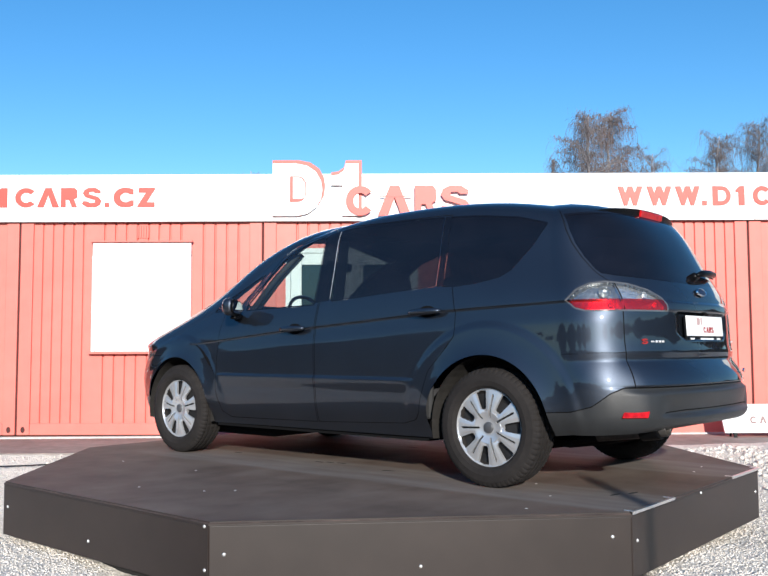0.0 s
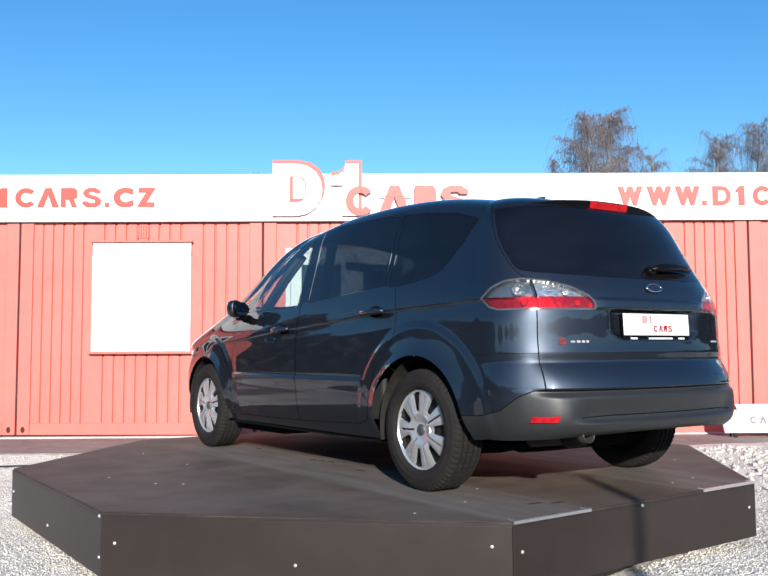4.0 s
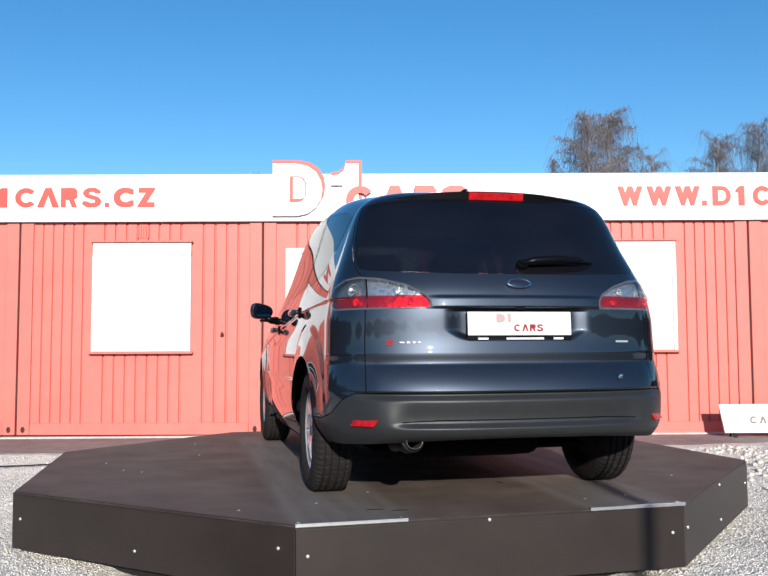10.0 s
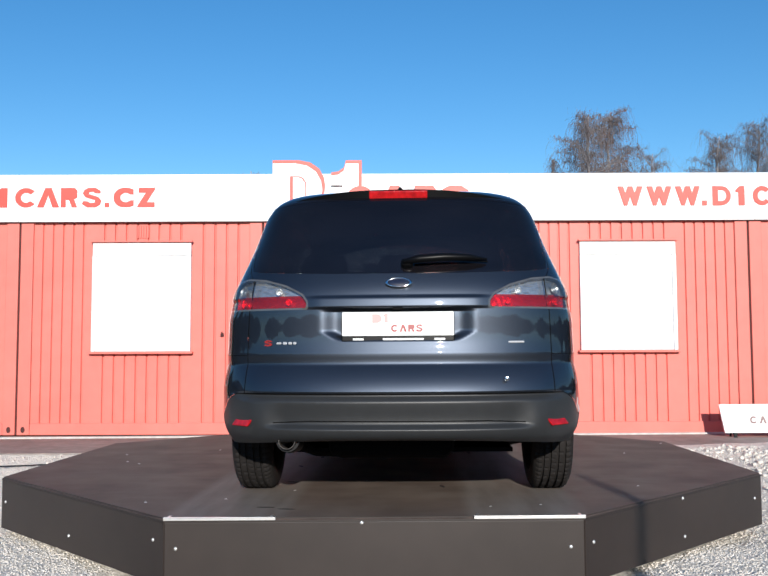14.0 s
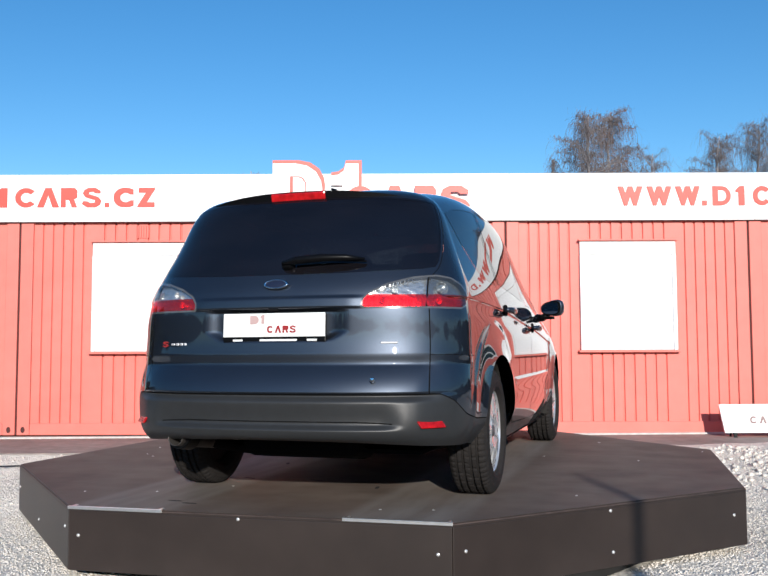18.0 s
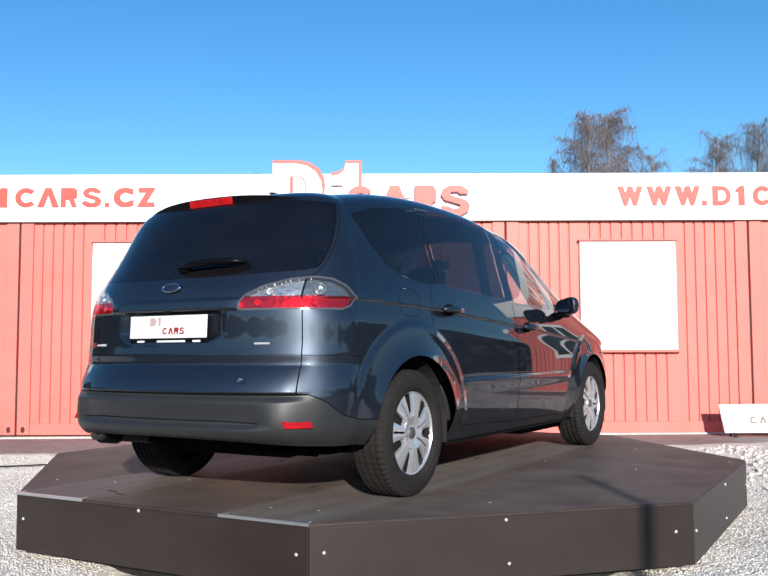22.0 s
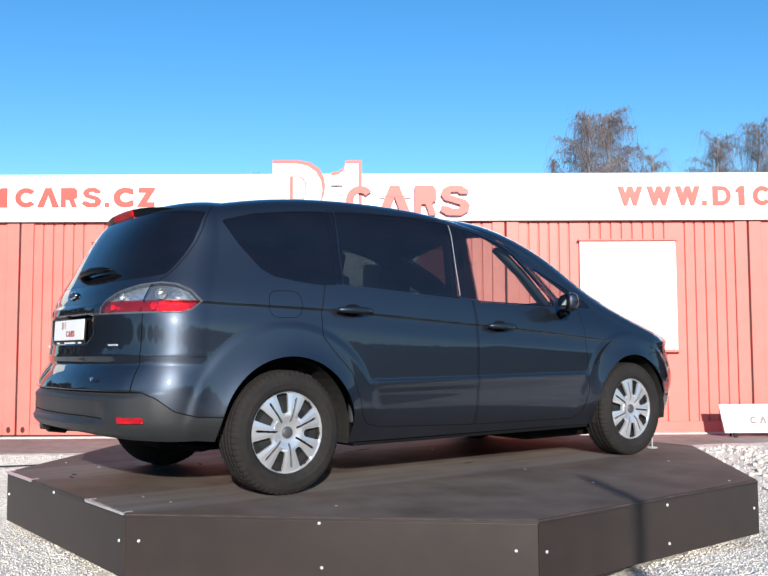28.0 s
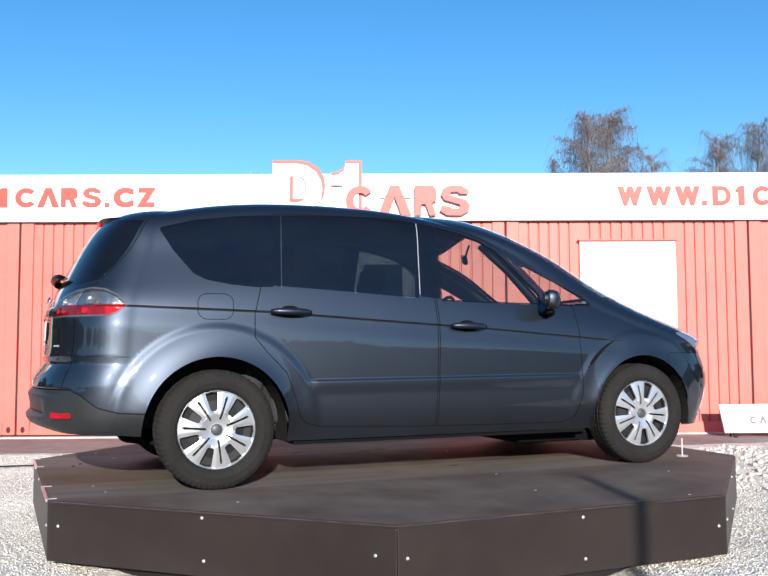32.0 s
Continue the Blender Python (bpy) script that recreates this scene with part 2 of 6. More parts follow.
def corrugated(bm, x0, x1, z0, z1, y=0.0, pitch=0.131, groove=0.030, deep=0.022):
    """A folded steel sheet: flat ribs with narrow slanted grooves."""
    n = max(1, round((x1 - x0) / pitch))
    p = (x1 - x0) / n
    line = [(x0, y)]
    for i in range(n):
        a = x0 + i * p
        if i:
            line += [(a - groove / 2, y), (a - groove / 5, y + deep), (a + groove / 5, y + deep), (a + groove / 2, y)]
    line.append((x1, y))
    lo = [bm.verts.new((px, py, z0)) for px, py in line]
    hi = [bm.verts.new((px, py, z1)) for px, py in line]
    for i in range(len(line) - 1):
        bm.faces.new((lo[i], lo[i + 1], hi[i + 1], hi[i]))
    return bm


def shutter_window(parent, x0, x1, z0, z1):
    """A window closed by a white roller shutter, with its box, rails and sill."""
    bm = bmesh.new()
    n = 26
    h = (z1 - 0.16 - z0) / n
    line = [(0.0, z0)]
    for i in range(n):
        a = z0 + i * h
        line += [(-0.005, a + 0.12 * h), (-0.005, a + 0.88 * h), (0.0, a + h)]
    l = [bm.verts.new((x0 + 0.03, q[0], q[1])) for q in line]
    r = [bm.verts.new((x1 - 0.03, q[0], q[1])) for q in line]
    for k in range(len(line) - 1):
        bm.faces.new((l[k], r[k], r[k + 1], l[k + 1]))
    w = part("shutter", bm, SHUTTER, parent, "closed white roller shutter")
    bm = bmesh.new()
    box(bm, x0 + 0.002, x1 - 0.002, -0.022, 0.03, z1 - 0.16, z1, 0.004)
    part("shutter_box", bm, SHUTTER, parent)
    for a, b in ((x0, x0 + 0.045), (x1 - 0.045, x1)):
        bm = bmesh.new()
        box(bm, a, b, -0.03, 0.03, z0, z1 - 0.162, 0.004)
        part("guide_rail", bm, SHUTTER, parent)
    bm = bmesh.new()
    box(bm, x0 - 0.03, x1 + 0.03, -0.055, 0.03, z0 - 0.03, z0 - 0.002, 0.005)
    part("sill", bm, RED, parent, "red painted steel window sill")
    bm = bmesh.new()
    box(bm, x0 - 0.02, x1 + 0.02, -0.06, 0.0, z1 + 0.003, z1 + 0.022, 0.003)
    part("drip_edge", bm, RED, parent)
    return w


def plain_window(parent, x0, x1, z0, z1):
    """A window with its shutter rolled up: white frame, middle bar and two dark panes."""
    bm = bmesh.new()
    t = 0.09
    for a, b, c, d in ((x0, x1, z0, z0 + t), (x0, x1, z1 - t, z1), (x0, x0 + t, z0 + t, z1 - t), (x1 - t, x1, z0 + t, z1 - t), ((x0 + x1) / 2 - 0.045, (x0 + x1) / 2 + 0.045, z0 + t, z1 - t)):
        box(bm, a, b, -0.012, 0.03, c, d, 0.003)
    w = part("window_frame", bm, SHUTTER, parent, "white window frame with dark panes")
    for a, b in ((x0 + t, (x0 + x1) / 2 - 0.045), ((x0 + x1) / 2 + 0.045, x1 - t)):
        bm = bmesh.new()
        box(bm, a, b, 0.012, 0.022, z0 + t, z1 - t)
        part("pane", bm, ROOMGLASS, w)
    return w


def entrance(parent, x0, x1, z0, z1):
    """A white double door with large panes."""
    bm = bmesh.new()
    for a, b, c, d in ((x0, x0 + 0.06, z0, z1), (x1 - 0.06, x1, z0, z1), (x0 + 0.062, x1 - 0.062, z1 - 0.06, z1), (x0 + 0.062, x1 - 0.062, z0, z0 + 0.04)):
        box(bm, a, b, -0.03, 0.04, c, d, 0.004)
    part("door_frame", bm, SHUTTER, parent)
    mid = (x0 + x1) / 2
    for a, b in ((x0 + 0.064, mid - 0.003), (mid + 0.003, x1 - 0.064)):
        bm = bmesh.new()
        c, d = z0 + 0.045, z1 - 0.064
        for e in ((a, a + 0.13, c, d), (b - 0.13, b, c, d), (a + 0.132, b - 0.132, d - 0.14, d), (a + 0.132, b - 0.132, c, c + 0.5)):
            box(bm, e[0], e[1], -0.02, 0.03, e[2], e[3], 0.006)
        leaf = part("door_leaf", bm, SHUTTER, parent, "white door leaf with a tall pane")
        bm = bmesh.new()
        box(bm, a + 0.125, b - 0.125, 0.0, 0.012, c + 0.49, d - 0.13)
        part("pane", bm, ROOMGLASS, leaf, "dark reflecting pane")
        bm = bmesh.new()
        hx = a + 0.05 if a < mid - 0.3 else b - 0.05
        tube(bm, [(hx, -0.02, 1.12), (hx, -0.06, 1.12), (hx + (0.10 if a < mid - 0.3 else -0.10), -0.06, 1.12)], 0.009, 8)
        part("door_handle", bm, SEAM, leaf)


def container(i):
    """One site container: posts, rails, corner castings, corrugated front, plain sides and roof."""
    x = JOINTS[i]
    w = MODULE
    c = thing("site_container", "faded red steel site container with a corrugated front", "container", "row of red containers", at=LEAN @ pose(x, WALL_Y, BASE_Z))
    g = 0.012
    for a, b in ((g, 0.165), (w - 0.165, w - g)):
        bm = bmesh.new()
        box(bm, a, b, 0.0, 0.16, 0.0, C_TOP, 0.008)
        post = part("corner_post", bm, RED, c)
        bm = bmesh.new()
        o = 0.075 if a < 1 else -0.075
        hx = (a if a < 1 else b) + o
        prof = [(hx + 0.026 * math.cos(k * math.pi / 8), 0.065 + 0.038 * math.sin(k * math.pi / 8)) for k in range(16)]
        prism(bm, prof, -0.002, 0.02)
        part("casting_hole", bm, SEAM, post)
    bm = bmesh.new()
    box(bm, 0.167, w - 0.167, 0.004, 0.14, 0.0, 0.142, 0.006)
    part("bottom_rail", bm, RED, c)
    bm = bmesh.new()
    box(bm, 0.167, w - 0.167, 0.004, 0.14, C_TOP - 0.16, C_TOP, 0.006)
    part("top_rail", bm, RED, c)
    win = {1: (0.905, 2.115), 3: (0.905, 2.085), 4: (0.905, 2.115), 0: (0.905, 2.115)}
    zb, zt = 1.01, 2.345
    if i in win:
        a, b = win[i]
        for x0, x1, z0, z1 in ((0.16, a, 0.14, C_TOP - 0.15), (b, w - 0.16, 0.14, C_TOP - 0.15), (a, b, 0.14, zb), (a, b, zt, C_TOP - 0.15)):
            bm = bmesh.new()
            corrugated(bm, x0, x1, z0, z1, 0.03)
            part("wall_panel", bm, RED, c)
        if i in (0, 4):
            plain_window(c, a, b, zb, zt)
        else:
            shutter_window(c, a, b, zb, zt)
    elif i == 2:
        a, b = 0.285, 1.91
        for x0, x1, z0, z1 in ((0.16, a, 0.14, C_TOP - 0.15), (b, w - 0.16, 0.14, C_TOP - 0.15), (a, b, 2.27, C_TOP - 0.15)):
            bm = bmesh.new()
            corrugated(bm, x0, x1, z0, z1, 0.03)
            part("wall_panel", bm, RED, c)
        entrance(c, a, b, 0.15, 2.27)
    else:
        bm = bmesh.new()
        corrugated(bm, 0.16, w - 0.16, 0.14, C_TOP - 0.15, 0.03)
        part("wall_panel", bm, RED, c)
    bm = bmesh.new()
    for e in ((g, 0.04, 0.17, 5.9, 0.0, C_TOP), (w - 0.04, w - g, 0.17, 5.9, 0.0, C_TOP), (0.045, w - 0.045, 5.8, 5.9, 0.0, C_TOP), (0.05, w - 0.05, 0.16, 5.79, 0.0, 0.1)):
        box(bm, *e)
    part("side_wall", bm, RED, c)
    bm = bmesh.new()
    box(bm, g, w - g, 0.0, 5.9, C_TOP + 0.003, C_TOP + 0.03)
    part("roof", bm, ROOFING, c)
    if i == 1:
        bm = bmesh.new()
        lx = -1.978 - x
        box(bm, lx - 0.02, lx + 0.02, 0.005, 0.03, 1.185, 1.23, 0.006)
        tube(bm, [(lx - 0.012, 0.0, 1.225), (lx, -0.005, 1.25), (lx + 0.012, 0.0, 1.225)], 0.005, 6)
        part("latch", bm, SEAM, c, "small dark lock on the steel wall")
        for k in range(5):
            bm = bmesh.new()
            a = -3.035 - x + 0.031 * k
            box(bm, a, a + 0.016, 0.012, 0.034, 2.405, 2.565, 0.003)
            part("vent_slat", bm, RED, c)
    return c


def joint_strips():
    """The dark gaps between the containers."""
    for x in JOINTS[1:]:
        bm = bmesh.new()
        box(bm, -0.010, 0.010, 0.02, 0.10, 0.0, C_TOP)
        ob = part("trim", bm, SEAM, at=LEAN @ pose(x, WALL_Y, BASE_Z))
        tagged(ob, "dark gap between two containers", "seam", kind="structure")


# ---- sign over the containers ----
def shape_outline(kind, x, z, w, h):
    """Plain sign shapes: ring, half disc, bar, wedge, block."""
    P = []
    if kind == "ring":
        P = [(x + w / 2 + w / 2 * math.cos(a), z + h / 2 + h / 2 * math.sin(a)) for a in [radians(40 + 14 * k) for k in range(21)]]
        P += [(x + w / 2 + w * 0.24 * math.cos(a), z + h / 2 + h * 0.26 * math.sin(a)) for a in [radians(320 - 14 * k) for k in range(21)]]
    elif kind == "half":
        P = [(x, z), (x, z + h)] + [(x + w * 0.45 + w * 0.55 * math.cos(a), z + h / 2 + h / 2 * math.sin(a)) for a in [radians(90 - 15 * k) for k in range(13)]]
    elif kind == "bar":
        P = [(x + 0.3 * w, z), (x + 0.3 * w, z + 0.68 * h), (x, z + 0.68 * h), (x, z + 0.80 * h), (x + 0.45 * w, z + h), (x + w, z + h), (x + w, z)]
    elif kind == "wedge":
        P = [(x, z), (x + 0.36 * w, z + h), (x + 0.64 * w, z + h), (x + w, z), (x + 0.70 * w, z), (x + 0.5 * w, z + 0.62 * h), (x + 0.30 * w, z)]
    elif kind == "block":
        P = [(x, z), (x, z + h), (x + 0.85 * w, z + h), (x + w, z + 0.85 * h), (x + w, z + 0.5 * h), (x + 0.8 * w, z + 0.42 * h), (x + w, z), (x + 0.68 * w, z), (x + 0.5 * w, z + 0.38 * h), (x + 0.3 * w, z + 0.38 * h), (x + 0.3 * w, z)]
    elif kind == "curl":
        P = [(x, z + 0.16 * h), (x + 0.06 * w, z + 0.32 * h), (x + 0.30 * w, z + 0.30 * h), (x + 0.42 * w, z + 0.22 * h), (x + 0.66 * w, z + 0.24 * h), (x + 0.68 * w, z + 0.36 * h), (x + 0.16 * w, z + 0.52 * h), (x + 0.03 * w, z + 0.70 * h), (x + 0.10 * w, z + 0.88 * h), (x + 0.32 * w, z + h), (x + 0.7 * w, z + h), (x + 0.95 * w, z + 0.85 * h), (x + 0.95 * w, z + 0.72 * h), (x + 0.68 * w, z + 0.72 * h), (x + 0.58 * w, z + 0.80 * h), (x + 0.36 * w, z + 0.78 * h), (x + 0.36 * w, z + 0.68 * h), (x + 0.85 * w, z + 0.52 * h), (x + w, z + 0.35 * h), (x + 0.95 * w, z + 0.14 * h), (x + 0.72 * w, z), (x + 0.26 * w, z)]
    elif kind == "box":
        P = [(x, z), (x, z + h), (x + w, z + h), (x + w, z)]
    return P


def plate(parent, name, mat, outline, y0, y1, label=""):
    bm = bmesh.new()
    prism(bm, outline, y0, y1)
    bmesh.ops.recalc_face_normals(bm, faces=bm.faces)
    return part(name, bm, mat, parent, label)


def lettering(parent, text, mat, x, y, z, w, h, name="lettering"):
    """Built-in font, stretched to the given box, standing upright."""
    cu = bpy.data.curves.new("text", "FONT")
    cu.body, cu.size, cu.extrude, cu.offset = text, 1.0, 0.006, 0.036
    ob = bpy.data.objects.new("text", cu)
    scene.collection.objects.link(ob)
    bpy.context.view_layer.update()
    me = bpy.data.meshes.new_from_object(ob.evaluated_get(bpy.context.evaluated_depsgraph_get()))
    bpy.data.objects.remove(ob)
    co = np.array([v.co[:] for v in me.vertices])
    lo, hi = co.min(0), co.max(0)
    for v in me.vertices:
        v.co = (x + (v.co.x - lo[0]) / (hi[0] - lo[0]) * w, y - v.co.z, z + (v.co.y - lo[1]) / (hi[1] - lo[1]) * h)
    me.materials.clear()
    me.materials.append(mat)
    o = new(name, me)
    o.parent = parent
    return o


def build_sign():
    at = Matrix.Translation(EYE) @ Matrix.Scale(1.0065, 4) @ Matrix.Translation(-Vector(EYE)) @ LEAN @ pose(0, WALL_Y, 0)
    s = thing("fascia_sign", "long white fascia board with red lettering above the containers", "sign", at=at)
    zb, zt = 2.70, 3.283
    edges = [-7.5, -4.46, -1.44, 1.55, 4.55, 7.50]
    for a, b in zip(edges, edges[1:]):
        bm = bmesh.new()
        box(bm, a, b - 0.003, -0.10, -0.073, zb, zt, 0.004)
        part("board", bm, WHITE, s)
    bm = bmesh.new()
    box(bm, -7.5, 7.49, -0.092, -0.073, zb - 0.012, zb - 0.002)
    part("lower_edge", bm, SEAM, s, "dark lower edge of the board")
    y = -0.1005
    z0, h = 2.878, 0.240
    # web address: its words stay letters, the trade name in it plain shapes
    for kind, a, b in (("half", -5.05, -4.80), ("bar", -4.74, -4.60), ("ring", -4.505, -4.235), ("wedge", -4.235, -3.965), ("block", -3.945, -3.745), ("curl", -3.685, -3.45)):
        plate(s, "sign_shape", SIGN_RED, shape_outline(kind, a, z0, b - a, h), y - 0.008, y + 0.003)
    plate(s, "sign_shape", SIGN_RED, shape_outline("box", -3.408, z0, 0.056, 0.056), y - 0.008, y + 0.003)
    for k, (dx, dz) in enumerate(((0.0, 0.012), (0.026, 0.012), (0.0, 0.0), (0.026, 0.0), (0.013, 0.006))):
        lettering(s, "C", SIGN_RED, -3.300 + dx, y - 0.0011 * k, z0 + dz, 0.219, h - 0.012)
        lettering(s, "Z", SIGN_RED, -3.010 + dx, y - 0.0011 * k, z0 + dz, 0.195, h - 0.012)
        for x in (2.874, 3.230, 3.578):
            lettering(s, "W", SIGN_RED, x + dx, y - 0.0011 * k, z0 - 0.003 + dz, 0.278, h - 0.012)
    plate(s, "sign_shape", SIGN_RED, shape_outline("box", 3.905, z0 - 0.003, 0.062, 0.062), y - 0.008, y + 0.003)
    for kind, a, b in (("half", 4.035, 4.262), ("bar", 4.32, 4.43), ("ring", 4.53, 4.76), ("wedge", 4.78, 5.01), ("block", 5.05, 5.27), ("curl", 5.31, 5.53)):
        plate(s, "sign_shape", SIGN_RED, shape_outline(kind, a, z0 - 0.003, b - a, h), y - 0.008, y + 0.003)
    for x in (4.035, -5.05):
        plate(s, "sign_counter", WHITE, shape_outline("half", x + 0.068, z0 + 0.052, 0.095, h - 0.110), y - 0.0125, y - 0.0085)
    # raised emblem: white plates with red ones behind them, shifted up and to the right
    e = thing("raised_emblem", "raised white and red plates on the fascia board", "sign", at=at)
    y1, y2 = -0.150, -0.118
    D = [(-1.347, 2.757), (-1.347, 3.403), (-1.07, 3.403), (-0.93, 3.375), (-0.82, 3.30), (-0.76, 3.19), (-0.743, 3.08), (-0.76, 2.96), (-0.82, 2.86), (-0.92, 2.785), (-1.05, 2.757)]
    Dr = [(x - 0.007 if i < 2 else x + 0.036, z + (0.0 if i in (0, 10) else 0.048)) for i, (x, z) in enumerate(D)]
    plate(e, "red_plate", SIGN_RED, Dr, y2 + 0.002, y2 + 0.017, "red plate behind the white one")
    plate(e, "white_plate", WHITE, D, y1, y2, "white half-round plate")
    I = [(-1.138, 2.925), (-1.138, 3.245), (-1.03, 3.245), (-0.975, 3.225), (-0.94, 3.17), (-0.935, 3.085), (-0.945, 3.0), (-0.98, 2.945), (-1.035, 2.925)]
    plate(e, "red_inlay", SIGN_RED, I, y1 - 0.004, y1 + 0.002)
    plate(e, "white_inlay", WHITE, [(x + (0.040 if i < 2 else -0.014), z + (0.042 if i in (0, 8) else 0.02 if i == 7 else -0.013)) for i, (x, z) in enumerate(I)], y1 - 0.008, y1 - 0.0045)
    B = [(-0.498, 2.757), (-0.498, 3.133), (-0.635, 3.133), (-0.635, 3.250), (-0.55, 3.262), (-0.48, 3.31), (-0.455, 3.40), (-0.300, 3.40), (-0.300, 2.757)]
    Br = [(x + (0.04 if x > -0.4 else 0.0), z + (0.048 if z > 3.2 else 0.0)) for x, z in B]
    plate(e, "red_plate", SIGN_RED, Br, y2 + 0.002, y2 + 0.017)
    plate(e, "white_plate", WHITE, B, y1, y2, "white upright plate")
    for kind, a, b in (("ring", -0.455, -0.10), ("wedge", -0.065, 0.345), ("block", 0.385, 0.650), ("curl", 0.69, 1.06)):
        plate(e, "red_shape", SIGN_RED, shape_outline(kind, a, 2.755, b - a, 0.366), y1 - 0.016, y1 - 0.0095)
    bm = bmesh.new()
    box(bm, -0.04, 0.35, y1 - 0.021, y1 - 0.017, 2.985, 3.0)
    part("bar", bm, SIGN_RED, e)


def build_small_sign():
    at = pose(4.68, 3.98, 0.085, -9, 0, 0)
    s = thing("leaning_board", "small white advertising board leaning before the wall", "sign", at=at)
    bm = bmesh.new()
    prism(bm, [(-0.72, 0.05), (-0.765, 0.38), (0.75, 0.38), (0.78, 0.05)], -0.012, 0.012)
    bmesh.ops.recalc_face_normals(bm, faces=bm.faces)
    part("panel", bm, WHITE, s)
    for x in (-0.6, 0.6):
        bm = bmesh.new()
        tube(bm, [(x, 0.02, 0.36), (x, 0.16, -0.01)], 0.012, 6)
        part("leg", bm, FRAME, s)
        bm = bmesh.new()
        box(bm, x - 0.02, x + 0.02, -0.01, 0.01, 0.0, 0.06)
        part("foot", bm, FRAME, s)
    z = 0.155
    for kind, a in (("ring", -0.42), ("wedge", -0.31), ("block", -0.20), ("curl", -0.09)):
        plate(s, "sign_shape", GREYPRINT, shape_outline(kind, a, z, 0.085, 0.085), -0.016, -0.011)


# ---- turntable ----
APO = 2.30
FACE0 = -88.0        # degrees: the side that carries the two ramps' edge bars
CORNERS = [(1.010, -2.268), (2.338, -0.852), (2.262, 1.034), (0.938, 2.325), (-0.962, 2.315), (-2.300, 1.000), (-2.322, -0.976), (-0.922, -2.336)]
# bolts of each side: distance along it, depth under the deck
BOLTS = {0: ((0.070, -0.128), (0.938, -0.032), (0.950, -0.234), (1.838, -0.140)),
         1: ((0.050, -0.149), (0.985, -0.045), (0.995, -0.243), (1.835, -0.158)),
         5: ((0.058, -0.142), (0.960, -0.220), (1.948, -0.022), (1.950, -0.216)),
         6: ((0.070, -0.144), (0.958, -0.220), (1.858, -0.109)),
         7: ((0.056, -0.137), (0.910, -0.024), (1.867, -0.138))}


def build_turntable():
    t = thing("turntable", "brown octagonal turntable with bolted plywood skirt boards", "turntable", at=pose(0, 0, TOP))
    # the deck folds over its rim, so that its edge reads as one board with the skirt
    bm = bmesh.new()
    ring = [bm.verts.new((x, y, 0.0)) for x, y in CORNERS]
    bm.faces.new(ring)
    r = bmesh.ops.extrude_face_region(bm, geom=list(bm.faces))
    for v in r["geom"]:
        if isinstance(v, bmesh.types.BMVert):
            v.co.z -= 0.018
    bmesh.ops.recalc_face_normals(bm, faces=bm.faces)
    bmesh.ops.bevel(bm, geom=[e for e in bm.edges if abs(e.verts[0].co.z) < 1e-6 and abs(e.verts[1].co.z) < 1e-6], offset=0.009, segments=3, affect="EDGES")
    deck = part("deck", bm, DECK, t, "brown film-faced plywood deck with wheel marks")
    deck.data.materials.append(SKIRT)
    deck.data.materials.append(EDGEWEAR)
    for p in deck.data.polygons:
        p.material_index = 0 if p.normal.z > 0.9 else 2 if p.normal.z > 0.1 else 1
    bolt = None
    for k in range(8):
        a, b = Vector((*CORNERS[k], 0.0)), Vector((*CORNERS[(k + 1) % 8], 0.0))
        along = (b - a).normalized()
        m = Matrix.Translation(a) @ Matrix.Rotation(math.atan2(along.y, along.x), 4, "Z")
        n = (b - a).length
        bm = bmesh.new()
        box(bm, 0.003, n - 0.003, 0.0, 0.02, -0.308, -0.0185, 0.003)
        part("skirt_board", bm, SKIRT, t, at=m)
        for x, z in BOLTS.get(k, ((0.07, -0.14), (0.95, -0.035), (0.95, -0.23), (n - 0.08, -0.14))):
            mm = m @ pose(x, 0.0, z)
            if bolt is None:
                bm = bmesh.new()
                lathe(bm, [(0.0005, -0.006), (0.005, -0.0055), (0.0075, -0.0035), (0.0085, 0.0)], 12, "Y")
                bolt = part("bolt", bm, BOLT, t, at=mm, smooth=True)
            else:
                same_mesh("bolt", bolt, t, mm)
    # bright bars where the wheels roll on, on the side that ends at the first corner
    for a, b in ((0.0, 0.515), (1.425, 1.936)):
        bm = bmesh.new()
        box(bm, a, b, -0.012, 0.004, 0.0015, 0.006, 0.001)
        box(bm, a, b, -0.010, -0.002, -0.009, 0.0055, 0.001)
        part("edge_bar", bm, ALU, t, "bright aluminium edge bar", at=m)
        for x in (a + 0.02, b - 0.02):
            bm = bmesh.new()
            box(bm, x - 0.007, x + 0.007, 0.0045, 0.045, 0.0015, 0.006, 0.002)
            part("clamp", bm, ALU, t, at=m)
    # screw heads in the deck
    screw = None
    for x, y in ((-1.31, 1.28), (-1.29, 0.48), (-1.92, 0.17), (-1.66, -0.36), (-0.15, 0.57), (-0.43, -1.52), (-0.75, -1.80), (-1.14, -1.90), (-1.78, -0.24), (1.47, -1.37), (0.60, -2.02), (0.85, -1.97), (2.19, 0.86), (1.10, 0.31), (1.75, 0.2), (1.42, 1.35)):
        mm = pose(x, y, 0.0005)
        if screw is None:
            bm = bmesh.new()
            lathe(bm, [(0.0003, 0.002), (0.005, 0.0018), (0.008, 0.0)], 10)
            screw = part("screw", bm, BOLT, t, at=mm)
        else:
            same_mesh("screw", screw, t, mm)
    # shallow dents and the lifting ring at the rim
    bm = bmesh.new()
    tube(bm, [(0.85, 1.93, 0.0), (0.85, 1.93, 0.13)], 0.005, 8)
